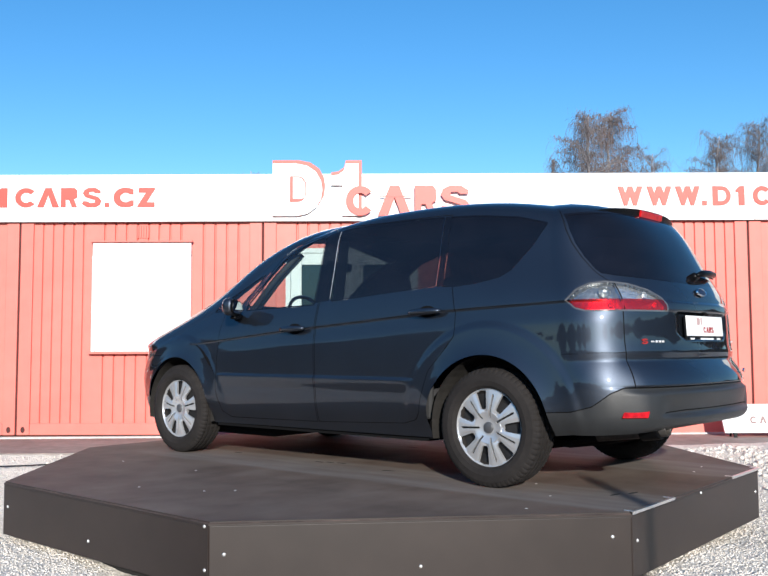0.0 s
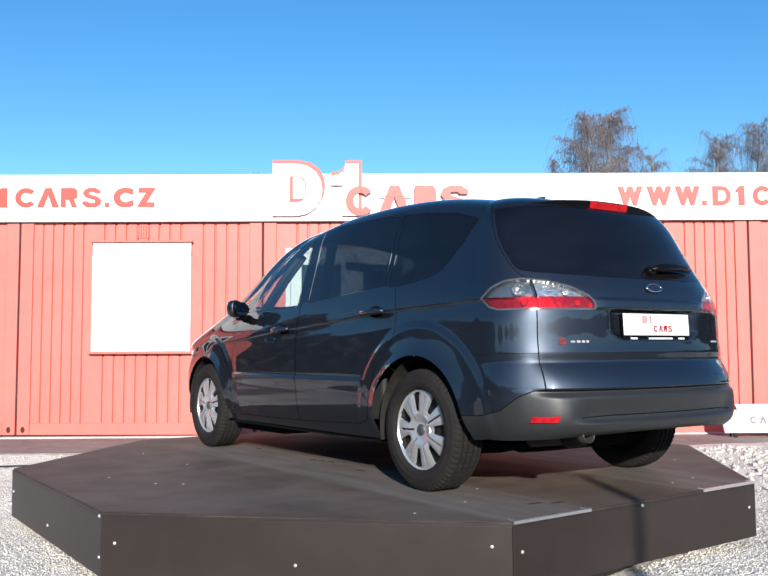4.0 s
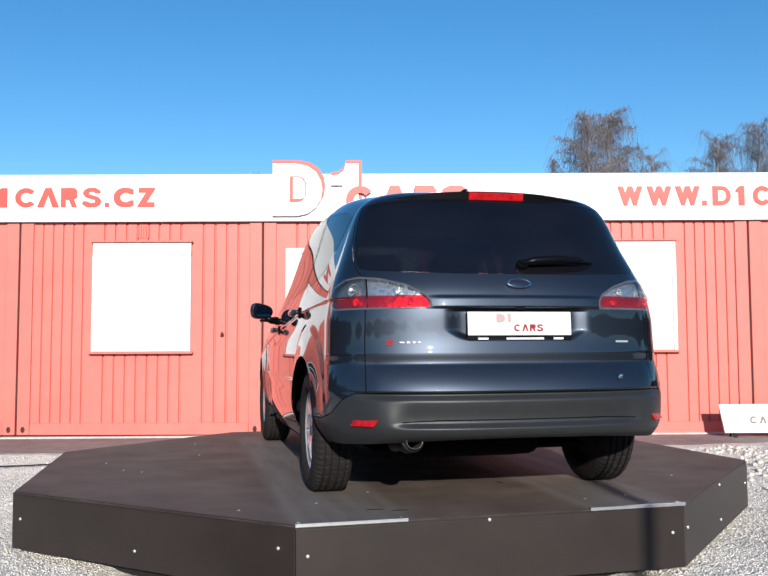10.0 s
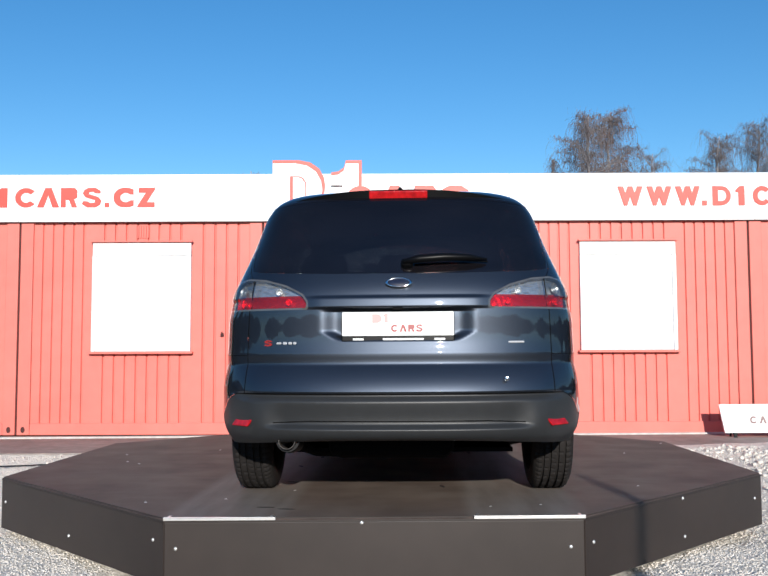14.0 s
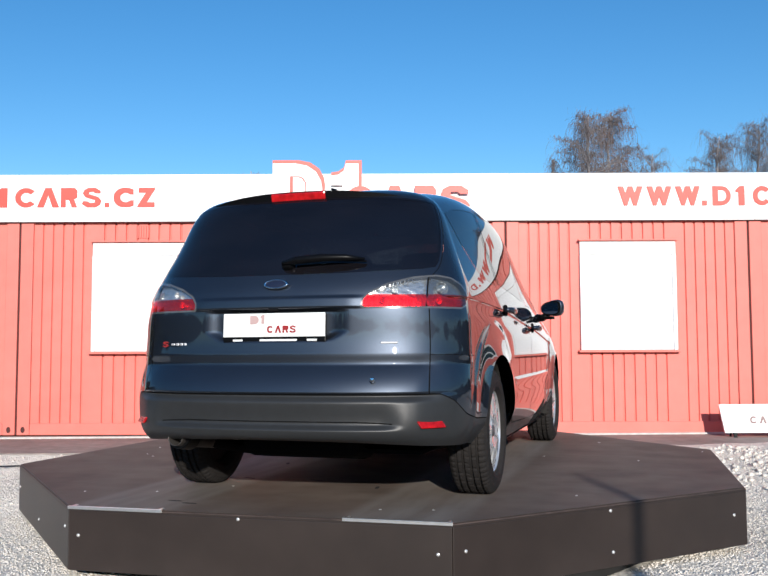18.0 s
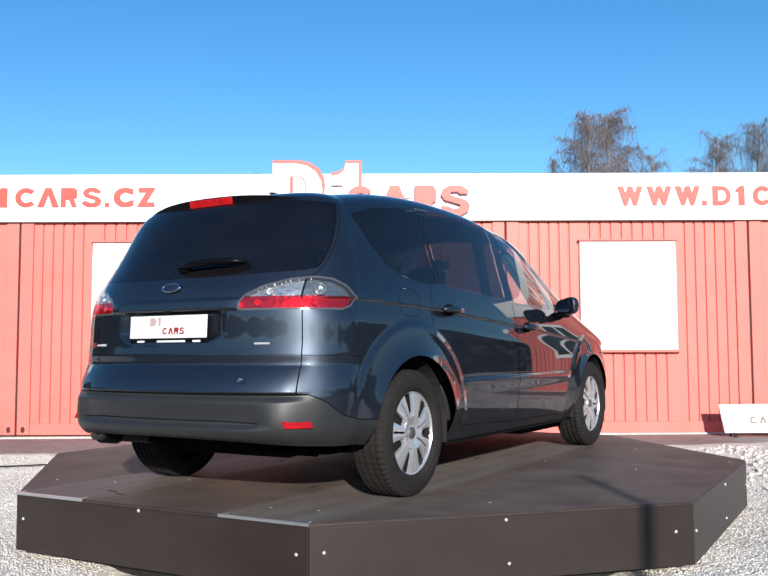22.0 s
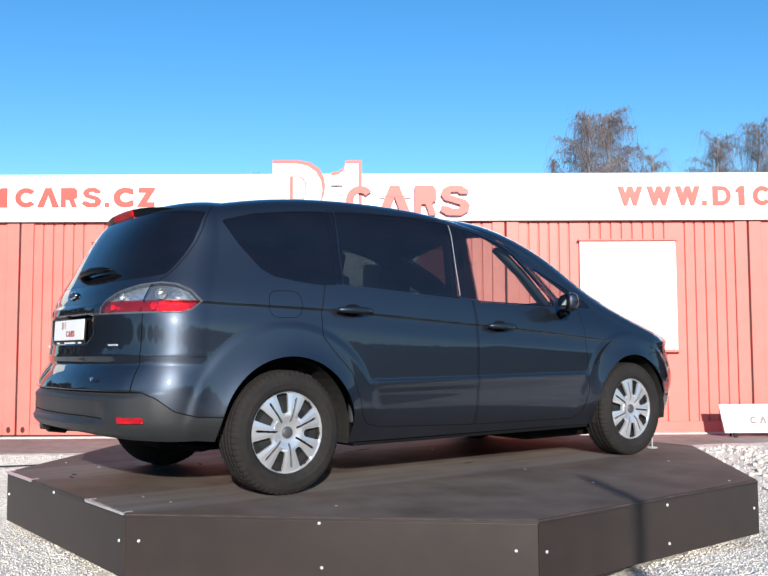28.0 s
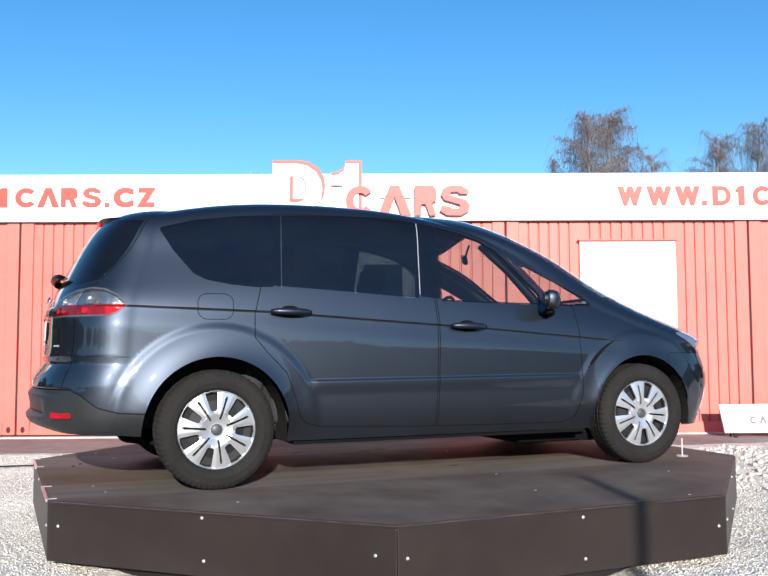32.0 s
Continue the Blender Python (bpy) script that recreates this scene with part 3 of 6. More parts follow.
    lathe_ring = [(0.85 + 0.035 * math.cos(k * math.pi / 6), 1.93 + 0.035 * math.sin(k * math.pi / 6), 0.004) for k in range(13)]
    tube(bm, lathe_ring, 0.006, 6, False)
    part("locking_pin", bm, BOLT, t, "bright steel pin standing in the deck")
    # slots for straps
    slot = None
    for x, y, a in ((-0.48, 0.17, 0), (-0.46, 0.09, 0), (-0.44, 0.0, 0), (-0.455, 1.07, 0), (-0.53, -0.50, 20), (-0.05, -1.19, 80), (-0.50, -2.04, 85), (-0.39, -2.09, 85), (-0.48, -1.20, 70), (0.38, -1.37, 10), (0.62, 0.25, 5)):
        m = pose(x, y, 0.0006, 0, 0, a)
        if slot is None:
            bm = bmesh.new()
            prism(bm, [(0.012 * math.cos(k * math.pi / 8), 0.045 * math.sin(k * math.pi / 8)) for k in range(16)], 0.0, 0.002)
            bmesh.ops.rotate(bm, verts=bm.verts, cent=(0, 0, 0), matrix=Matrix.Rotation(radians(-90), 3, "X"))
            bmesh.ops.recalc_face_normals(bm, faces=bm.faces)
            slot = part("strap_slot", bm, FRAME, t, at=m)
        else:
            same_mesh("strap_slot", slot, t, m)
    for k in range(8):
        bm = bmesh.new()
        box(bm, -0.03, 0.03, -APO + 0.03, -0.3, -0.20, -0.026)
        part("beam", bm, FRAME, t, at=pose(0, 0, 0, 0, 0, FACE0 + 90 + 45 * k))
    return t


def build_hub():
    bm = bmesh.new()
    # added black ring: stands in for the darkness in the gap below the skirt
    lathe(bm, [(2.16, -0.25), (2.18, -0.25), (2.18, 0.075), (2.16, 0.075), (2.16, -0.25)], 64)
    lathe(bm, [(0.0, 0.0), (0.55, 0.0), (0.55, 0.1), (0.3, 0.1), (0.3, TOP - 0.2), (0.0, TOP - 0.2)], 32)
    tagged(part("bearing_base", bm, FRAME), "dark steel bearing under the turntable, with an added ring that blackens the skirt gap", "base", kind="structure")


# ---- trees behind the containers ----
def birch(x, y, height, spread, seed, lean=0.0, twigs=900, leaves=0, low=0.35):
    rnd = random.Random(seed)
    t = thing("birch_tree", "bare birch with thin hanging twigs behind the containers" if not leaves else "birch with hanging twigs and a few withered leaves", "tree", "birches behind the wall", at=pose(x, y, 0.0))
    bm = bmesh.new()
    trunk = [(lean * (k / 10) ** 1.5 + rnd.uniform(-.05, .05), rnd.uniform(-.05, .05), height * 0.93 * k / 10) for k in range(11)]
    tube(bm, trunk, [0.15 * (1 - 0.09 * k) for k in range(11)], 8)
    part("trunk", bm, BARK, t, smooth=True)
    limbs = []
    bm = bmesh.new()
    for i in range(64):
        f = low + (0.99 - low) * (i / 63)
        k = f * 10 * 0.98
        a = rnd.uniform(0, 2 * math.pi)
        base = Vector(trunk[int(k)]).lerp(Vector(trunk[min(10, int(k) + 1)]), k - int(k))
        ln = spread * (1.10 - 0.62 * ((f - low) / (1 - low)) ** 1.6) * rnd.uniform(0.55, 1.1)
        pts = [base]
        for j in range(1, 6):
            q = j / 5
            pts.append(base + Vector((math.cos(a) * ln * q, math.sin(a) * ln * q, ln * (0.95 * q - 0.55 * q * q) + rnd.uniform(-.06, .06))))
        tube(bm, pts, [0.024 * (1 - 0.17 * j) * (1.1 - 0.6 * f) for j in range(6)], 5)
        limbs.append(pts)
    tagged(part("branchwork", bm, BARK, t), kind="stuff")
    verts, faces = [], []
    lv, lf = [], []
    for i in range(twigs):
        pts = rnd.choice(limbs)
        q = rnd.uniform(0.15, 1.0) * 4.999
        p = Vector(pts[int(q)]).lerp(Vector(pts[int(q) + 1]), q - int(q))
        a = rnd.uniform(0, 2 * math.pi)
        out = rnd.uniform(0.1, 0.6) * spread * 0.55
        drop = rnd.uniform(-0.30, 1.0) * spread * 0.62
        rise = rnd.uniform(0.0, 0.35)
        n = 6
        r0 = rnd.uniform(0.0028, 0.0058)
        b0 = len(verts)
        for j in range(n):
            s = j / (n - 1)
            c = p + Vector((math.cos(a) * out * (1 - (1 - s) ** 2), math.sin(a) * out * (1 - (1 - s) ** 2), rise * math.sin(min(1, s * 2.2) * math.pi) * 0.5 - drop * s * s)) + Vector((rnd.uniform(-.03, .03), rnd.uniform(-.03, .03), 0))
            r = r0 * (1 - 0.6 * s)
            for k in range(3):
                verts.append((c.x + r * math.cos(k * 2.094), c.y + r * math.sin(k * 2.094), c.z))
            if j:
                for k in range(3):
                    u, v = b0 + (j - 1) * 3, b0 + j * 3
                    faces.append((u + k, u + (k + 1) % 3, v + (k + 1) % 3, v + k))
            if leaves and rnd.random() < leaves and abs(c.x - lean * 0.6) < spread * 0.5:
                e = rnd.uniform(0.02, 0.035)
                d = Vector((rnd.uniform(-1, 1), rnd.uniform(-1, 1), rnd.uniform(-1, 1))).normalized() * e
                w = d.orthogonal() * 0.6
                z = len(lv)
                lv += [tuple(c - d), tuple(c + w), tuple(c + d), tuple(c - w)]
                lf.append((z, z + 1, z + 2, z + 3))
    o = tagged(new("twigwork", mesh_from("twigwork", verts, faces, TWIG)), kind="stuff")
    o.parent = t
    if lf:
        o = tagged(new("foliage", mesh_from("foliage", lv, lf, DRYLEAF)), kind="stuff")
        o.parent = t


def build_trees():
    birch(6.20, 20.0, 8.75, 1.45, 3, 0.0, 4300, 0.04)
    birch(7.15, 21.5, 9.25, 1.50, 5, 0.1, 4600, 0.13)
    birch(5.45, 21.0, 7.5, 1.15, 8, -0.1, 1500)
    birch(8.35, 21.0, 7.7, 1.2, 12, 0.1, 1600)
    birch(10.3, 20.5, 8.15, 1.35, 17, 0.0, 3300)
    birch(11.55, 21.0, 8.7, 1.45, 21, 0.2, 3000)
    birch(-4.05, 21.0, 7.2, 0.8, 31, 0.0, 260)


def build_cable():
    bm = bmesh.new()
    pts = []
    for k in range(40):
        u = k / 39
        x = -6.5 + 4.45 * u
        y = 1.35 + 0.55 * math.sin(u * 2.3) + 0.10 * math.sin(u * 9)
        pts.append((x, y, ground_height(x, y) + 0.02))
    tube(bm, pts, 0.007, 6)
    tagged(part("power_cable", bm, FRAME), "black power cable lying on the gravel to the turntable", "cable")


def build_backdrop():
    """Unseen dark belt added far behind the camera to close the place and darken reflections."""
    rnd = np.random.RandomState(11)
    V, F, n = [], [], 0
    quad = np.array([(-1, 0, -1), (1, 0, -1), (1, 0, 1), (-1, 0, 1)], float)
    for _ in range(60000):
        a = rnd.uniform(math.pi * 0.78, math.pi * 2.24)
        r = rnd.uniform(38, 46)
        top = 5.8 + 0.5 * math.sin(a * 5) + 0.25 * math.sin(a * 13 + 1)
        top += 3.5 * min(1.0, max(0.0, (1.16 - a / math.pi) / 0.12))
        R = np.array(Euler(rnd.uniform(0, 6.28, 3)).to_matrix())
        V.append(quad * rnd.uniform(0.2, 0.42) @ R.T + (r * math.cos(a), r * math.sin(a), rnd.uniform(0, 1) ** 1.6 * top * (0.85 + 0.4 * noise.noise((a * 7.0, 0.0, 3.0)))))
        F.append(np.arange(4)[None] + n)
        n += 4
    me = mesh_from("hedge", np.concatenate(V).tolist(), np.concatenate(F).tolist(), BACKDROP)
    tagged(new("hedge", me), "unseen dark belt far off, added to darken the car's reflections", "hedge", kind="stuff")


def build_post():
    t = thing("steel_post", "slim grey steel post whose shadow crosses the turntable", "post", at=pose(2.17, -11.2, 0.0))
    bm = bmesh.new()
    lathe(bm, [(0.0, 0.0), (0.16, 0.0), (0.16, 0.02), (0.045, 0.03), (0.040, 2.2), (0.030, 3.47), (0.0, 3.50)], 20)
    part("pole", bm, POST, t, smooth=False)
    bm = bmesh.new()
    lathe(bm, [(0.0, 0.021), (0.13, 0.021), (0.13, 0.035), (0.05, 0.045)], 20)
    part("foot_plate", bm, POST, t)


# ---- loose stones ----
def build_stones():
    rnd = np.random.RandomState(7)
    base = np.array([(-1, -1, -.7), (1, -1, -.6), (1.1, .9, -.7), (-.9, 1, -.6), (-.7, -.8, .6), (.8, -.6, .7), (.6, .8, .6), (-.8, .6, .8)], float)
    quads = np.array([(0, 3, 2, 1), (4, 5, 6, 7), (0, 1, 5, 4), (1, 2, 6, 5), (2, 3, 7, 6), (3, 0, 4, 7)])
    P, S = [], []
    for count, x0, x1, y0, y1, s0, s1 in ((54000, -4.4, -1.3, -2.35, 2.8, 0.0035, 0.008), (54000, 1.3, 4.4, -2.35, 2.8, 0.0035, 0.0085), (420, 2.4, 4.6, 0.3, 2.8, 0.012, 0.028), (150, -4.6, -2.3, 0.0, 2.8, 0.010, 0.020)):
        x, y = rnd.uniform(x0, x1, count), rnd.uniform(y0, y1, count)
        keep = np.hypot(x, y) > 2.22
        x, y, size = x[keep], y[keep], rnd.uniform(s0, s1, count)[keep]
        z = np.array([ground_height(a, b) for a, b in zip(x.tolist(), y.tolist())])
        P.append(np.stack([x, y, z + (0.2 if s0 > 0.009 else -0.12) * size], 1))
        S.append(size)
    P, S = np.concatenate(P), np.concatenate(S)
    n = len(S)
    # a random turn for each stone
    q = rnd.normal(size=(n, 4))
    q /= np.linalg.norm(q, axis=1, keepdims=True)
    w, a, b, c = q.T
    R = np.stack([1 - 2 * (b * b + c * c), 2 * (a * b - c * w), 2 * (a * c + b * w), 2 * (a * b + c * w), 1 - 2 * (a * a + c * c), 2 * (b * c - a * w), 2 * (a * c - b * w), 2 * (b * c + a * w), 1 - 2 * (a * a + b * b)], 1).reshape(n, 3, 3)
    V = base[None] * rnd.uniform(0.7, 1.2, (n, 8, 3)) * S[:, None, None] * rnd.uniform(0.6, 1.15, (n, 1, 3))
    V = np.einsum("nij,nkj->nki", R, V) + P[:, None]
    F = quads[None] + 8 * np.arange(n)[:, None, None]
    me = bpy.data.meshes.new("gravel_stones")
    me.vertices.add(n * 8)
    me.vertices.foreach_set("co", V.reshape(-1))
    me.loops.add(n * 24)
    me.loops.foreach_set("vertex_index", F.reshape(-1).astype(np.int32))
    me.polygons.add(n * 6)
    me.polygons.foreach_set("loop_start", (4 * np.arange(n * 6)).astype(np.int32))
    me.update(calc_edges=True)
    me.materials.append(STONE)
    tagged(new("gravel_stones", me), "loose pale crushed stones on the ground", "gravel", kind="stuff")


# ---- car ----
def gloss_pane(name, tint, rough=0.0, ior=1.5):
    """Glass as a thin pane: tinted see-through with a Fresnel mirror."""
    m = bpy.data.materials.new(name)
    m.use_nodes = True
    nt = m.node_tree
    nt.nodes.remove(nt.nodes["Principled BSDF"])
    out = nt.nodes["Material Output"]
    tr = nt.nodes.new("ShaderNodeBsdfTransparent")
    tr.inputs[0].default_value = (*tint, 1)
    gl = nt.nodes.new("ShaderNodeBsdfGlossy")
    gl.inputs["Roughness"].default_value = rough
    lw = nt.nodes.new("ShaderNodeLayerWeight")
    lw.inputs[0].default_value = 0.5
    pw = nt.nodes.new("ShaderNodeMath")
    pw.operation = "POWER"
    pw.inputs[1].default_value = 5.0
    nt.links.new(lw.outputs["Facing"], pw.inputs[0])
    fr = nt.nodes.new("ShaderNodeMapRange")
    fr.inputs["To Min"].default_value, fr.inputs["To Max"].default_value = 0.075, 0.95
    nt.links.new(pw.outputs[0], fr.inputs["Value"])
    mx = nt.nodes.new("ShaderNodeMixShader")
    nt.links.new(fr.outputs[0], mx.inputs[0])
    nt.links.new(tr.outputs[0], mx.inputs[1])
    nt.links.new(gl.outputs[0], mx.inputs[2])
    # a thin film of road dust, its violet tint standing in for reflected sky
    film = nt.nodes.new("ShaderNodeBsdfDiffuse")
    film.inputs[0].default_value = (0.50, 0.45, 0.57, 1)
    nz = nt.nodes.new("ShaderNodeTexNoise")
    nz.inputs["Scale"].default_value = 3.0
    nr = nt.nodes.new("ShaderNodeMapRange")
    nr.inputs["To Min"].default_value, nr.inputs["To Max"].default_value = 0.005, 0.016
    nt.links.new(nz.outputs["Fac"], nr.inputs["Value"])
    mf = nt.nodes.new("ShaderNodeMixShader")
    nt.links.new(nr.outputs[0], mf.inputs[0])
    nt.links.new(mx.outputs[0], mf.inputs[1])
    nt.links.new(film.outputs[0], mf.inputs[2])
    nt.links.new(mf.outputs[0], out.inputs[0])
    return m


PAINT = material("slate_blue_metallic_paint", (0.051, 0.0600, 0.0765), 0.43, metal=0.90, vary=0.05, scale=900, coat=1.0, stain=0.04, stain_scale=3, spec=0.5)
PAINT.node_tree.nodes["Principled BSDF"].inputs["Coat IOR"].default_value = 1.56
PAINT.node_tree.nodes["Principled BSDF"].inputs["Specular Tint"].default_value = (0.12, 0.125, 0.14, 1.0)
PLASTIC = material("dark_grey_plastic", (0.024, 0.025, 0.026), 0.43, vary=0.06, scale=20, bump=0.06, bump_scale=500, spec=0.5)
BLACK = material("black_trim", (0.0035, 0.0035, 0.004), 0.35, vary=0.05, spec=0.15)
GAP = material("panel_gap", (0.008, 0.008, 0.0085), 0.9, vary=0.05, spec=0.05)
LINER = material("dusty_arch_liner", (0.030, 0.028, 0.026), 0.95, vary=0.2, scale=14, spec=0.1)
RUBBER = material("tyre_rubber", (0.021, 0.0185, 0.0175), 0.82, spec=0.22, vary=0.12, scale=30, bump=0.15, bump_scale=120, stain=0.15, stain_scale=6)
COVER = material("silver_wheel_cover", (0.61, 0.615, 0.62), 0.27, metal=0.64, vary=0.05, scale=12)
CAPGREY = material("grey_cap", (0.085, 0.087, 0.092), 0.45, metal=0.3, vary=0.1)
STEEL = material("black_steel_wheel", (0.016, 0.016, 0.017), 0.6, metal=0.3, vary=0.1)
MIRROR = material("mirror_glass", (0.55, 0.56, 0.57), 0.02, metal=1.0, vary=0.02)
SILVER = material("silver_letters", (0.55, 0.55, 0.56), 0.4, metal=0.3, vary=0.05)
CHROME = material("chrome", (0.75, 0.76, 0.78), 0.12, metal=1.0, vary=0.03)
PIPE = material("sooty_steel", (0.075, 0.068, 0.063), 0.45, metal=0.6, vary=0.25, scale=30)
LENSRED = material("red_lens", (0.40, 0.008, 0.010), 0.14, vary=0.35, scale=38, coat=0.3, bump=0.12, bump_scale=110, spec=0.3)
REFLECTOR = material("faceted_reflector", (0.82, 0.82, 0.81), 0.26, metal=0.80, vary=0.10, scale=30, bump=0.35, bump_scale=40, bump_deep=0.012)
LENSSMOKE = material("smoked_lens", (0.085, 0.086, 0.088), 0.14, vary=0.15, scale=20, coat=0.8)
HEADLENS = material("headlamp_lens", (0.20, 0.235, 0.29), 0.12, metal=0.4, vary=0.1, coat=0.8)
PLATEWHITE = material("white_plate", (0.82, 0.82, 0.80), 0.4, vary=0.02)
BADGEBLUE = material("badge_blue", (0.012, 0.018, 0.040), 0.4, vary=0.05, spec=0.2)
PALERED = material("pale_print", (0.50, 0.34, 0.32), 0.4, vary=0.05)
BADGERED = material("badge_red", (0.30, 0.025, 0.025), 0.3, vary=0.05)
FABRIC = material("dark_seat_fabric", (0.035, 0.035, 0.038), 0.9, vary=0.15, scale=60, bump=0.2, bump_scale=300)
TRIM = material("light_cabin_trim", (0.58, 0.58, 0.54), 0.8, vary=0.08, scale=20)
DASH = material("dark_dashboard", (0.03, 0.031, 0.033), 0.7, vary=0.1, scale=30)
LABEL = material("white_sticker", (0.8, 0.8, 0.78), 0.5, vary=0.02)
CLEARLENS = gloss_pane("clear_lamp_glass", (0.85, 0.87, 0.87))
SIDELENS = gloss_pane("grey_lamp_glass", (0.56, 0.58, 0.58))
REDLENS = gloss_pane("red_lamp_glass", (0.93, 0.035, 0.030))
GLASS = gloss_pane("green_tinted_glass", (0.72, 0.79, 0.76))
PRIVACY = gloss_pane("dark_privacy_glass", (0.032, 0.037, 0.040))
REARDARK = gloss_pane("dark_rear_glass", (0.007, 0.008, 0.010))
SEAT = Matrix.Translation((0.16, -1.398, 0.0))       # rear axle in the turntable's space


def spline_matrix(knots, at):
    """Weights of a natural cubic spline through values at knots, read at the places at."""
    n = len(knots)
    h = np.diff(knots)
    A = np.zeros((n, n))
    B = np.zeros((n, n))
    A[0, 0] = A[-1, -1] = 1
    for i in range(1, n - 1):
        A[i, i - 1], A[i, i], A[i, i + 1] = h[i - 1], 2 * (h[i - 1] + h[i]), h[i]
        B[i, i - 1], B[i, i], B[i, i + 1] = 6 / h[i - 1], -6 / h[i - 1] - 6 / h[i], 6 / h[i]
    M = np.linalg.solve(A, B)
    W = np.zeros((len(at), n))
    for r, t in enumerate(at):
        i = min(max(int(np.searchsorted(knots, t)) - 1, 0), n - 2)
        a, b = (knots[i + 1] - t) / h[i], (t - knots[i]) / h[i]
        W[r, i] += a
        W[r, i + 1] += b
        W[r] += ((a ** 3 - a) * M[i] + (b ** 3 - b) * M[i + 1]) * h[i] ** 2 / 6
    return W


def body_line(yF, yFc, xF, zF, zFs, xM, zA, zM, z0, xR, yRc, zRs, yR, zR, nf=2.6, nr=2.5):
    """One line round half the body: from the nose's middle along the side to the tail's middle."""
    P = []
    for k in range(NF + 1):
        a = (k / NF) * math.pi / 2
        P.append((xF * math.sin(a) ** (2 / nf) if k else 0.0, yFc + (yF - yFc) * max(0.0, math.cos(a)) ** (2 / nf), zF + (zFs - zF) * math.sin(a) ** 2))
    ys = np.array([yRc, 0.0, 0.8, 2.4 if yFc > 2.5 else yFc * 0.85, yFc]) if yRc < -0.05 else np.array([yRc, 0.1, 0.8, yFc * 0.85, yFc])
    side = np.linspace(yFc, yRc, NS + 1)[1:]
    W = spline_matrix(ys, side)
    Z = W @ np.array([zRs, z0, zM, zA, zFs])
    mid = 0.9
    for y, z in zip(side, Z):
        if y > mid:
            x = xM + (xF - xM) * ((y - mid) / (yFc - mid)) ** 2.4
        else:
            x = xM + (xR - xM) * ((mid - y) / (mid - yRc)) ** 2.4
        P.append((x, y, z))
    for k in range(1, NR + 1):
        a = (k / NR) * math.pi / 2
        P.append((xR * max(0.0, math.cos(a)) ** (2 / nr) if k < NR else 0.0, yRc + (yR - yRc) * math.sin(a) ** (2 / nr), zRs + (zR - zRs) * math.sin(a) ** 2))
    return np.array(P)


NF, NS, NR = 46, 170, 84


def step(x, a, b):
    t = np.clip((x - a) / (b - a), 0, 1)
    return t * t * (3 - 2 * t)


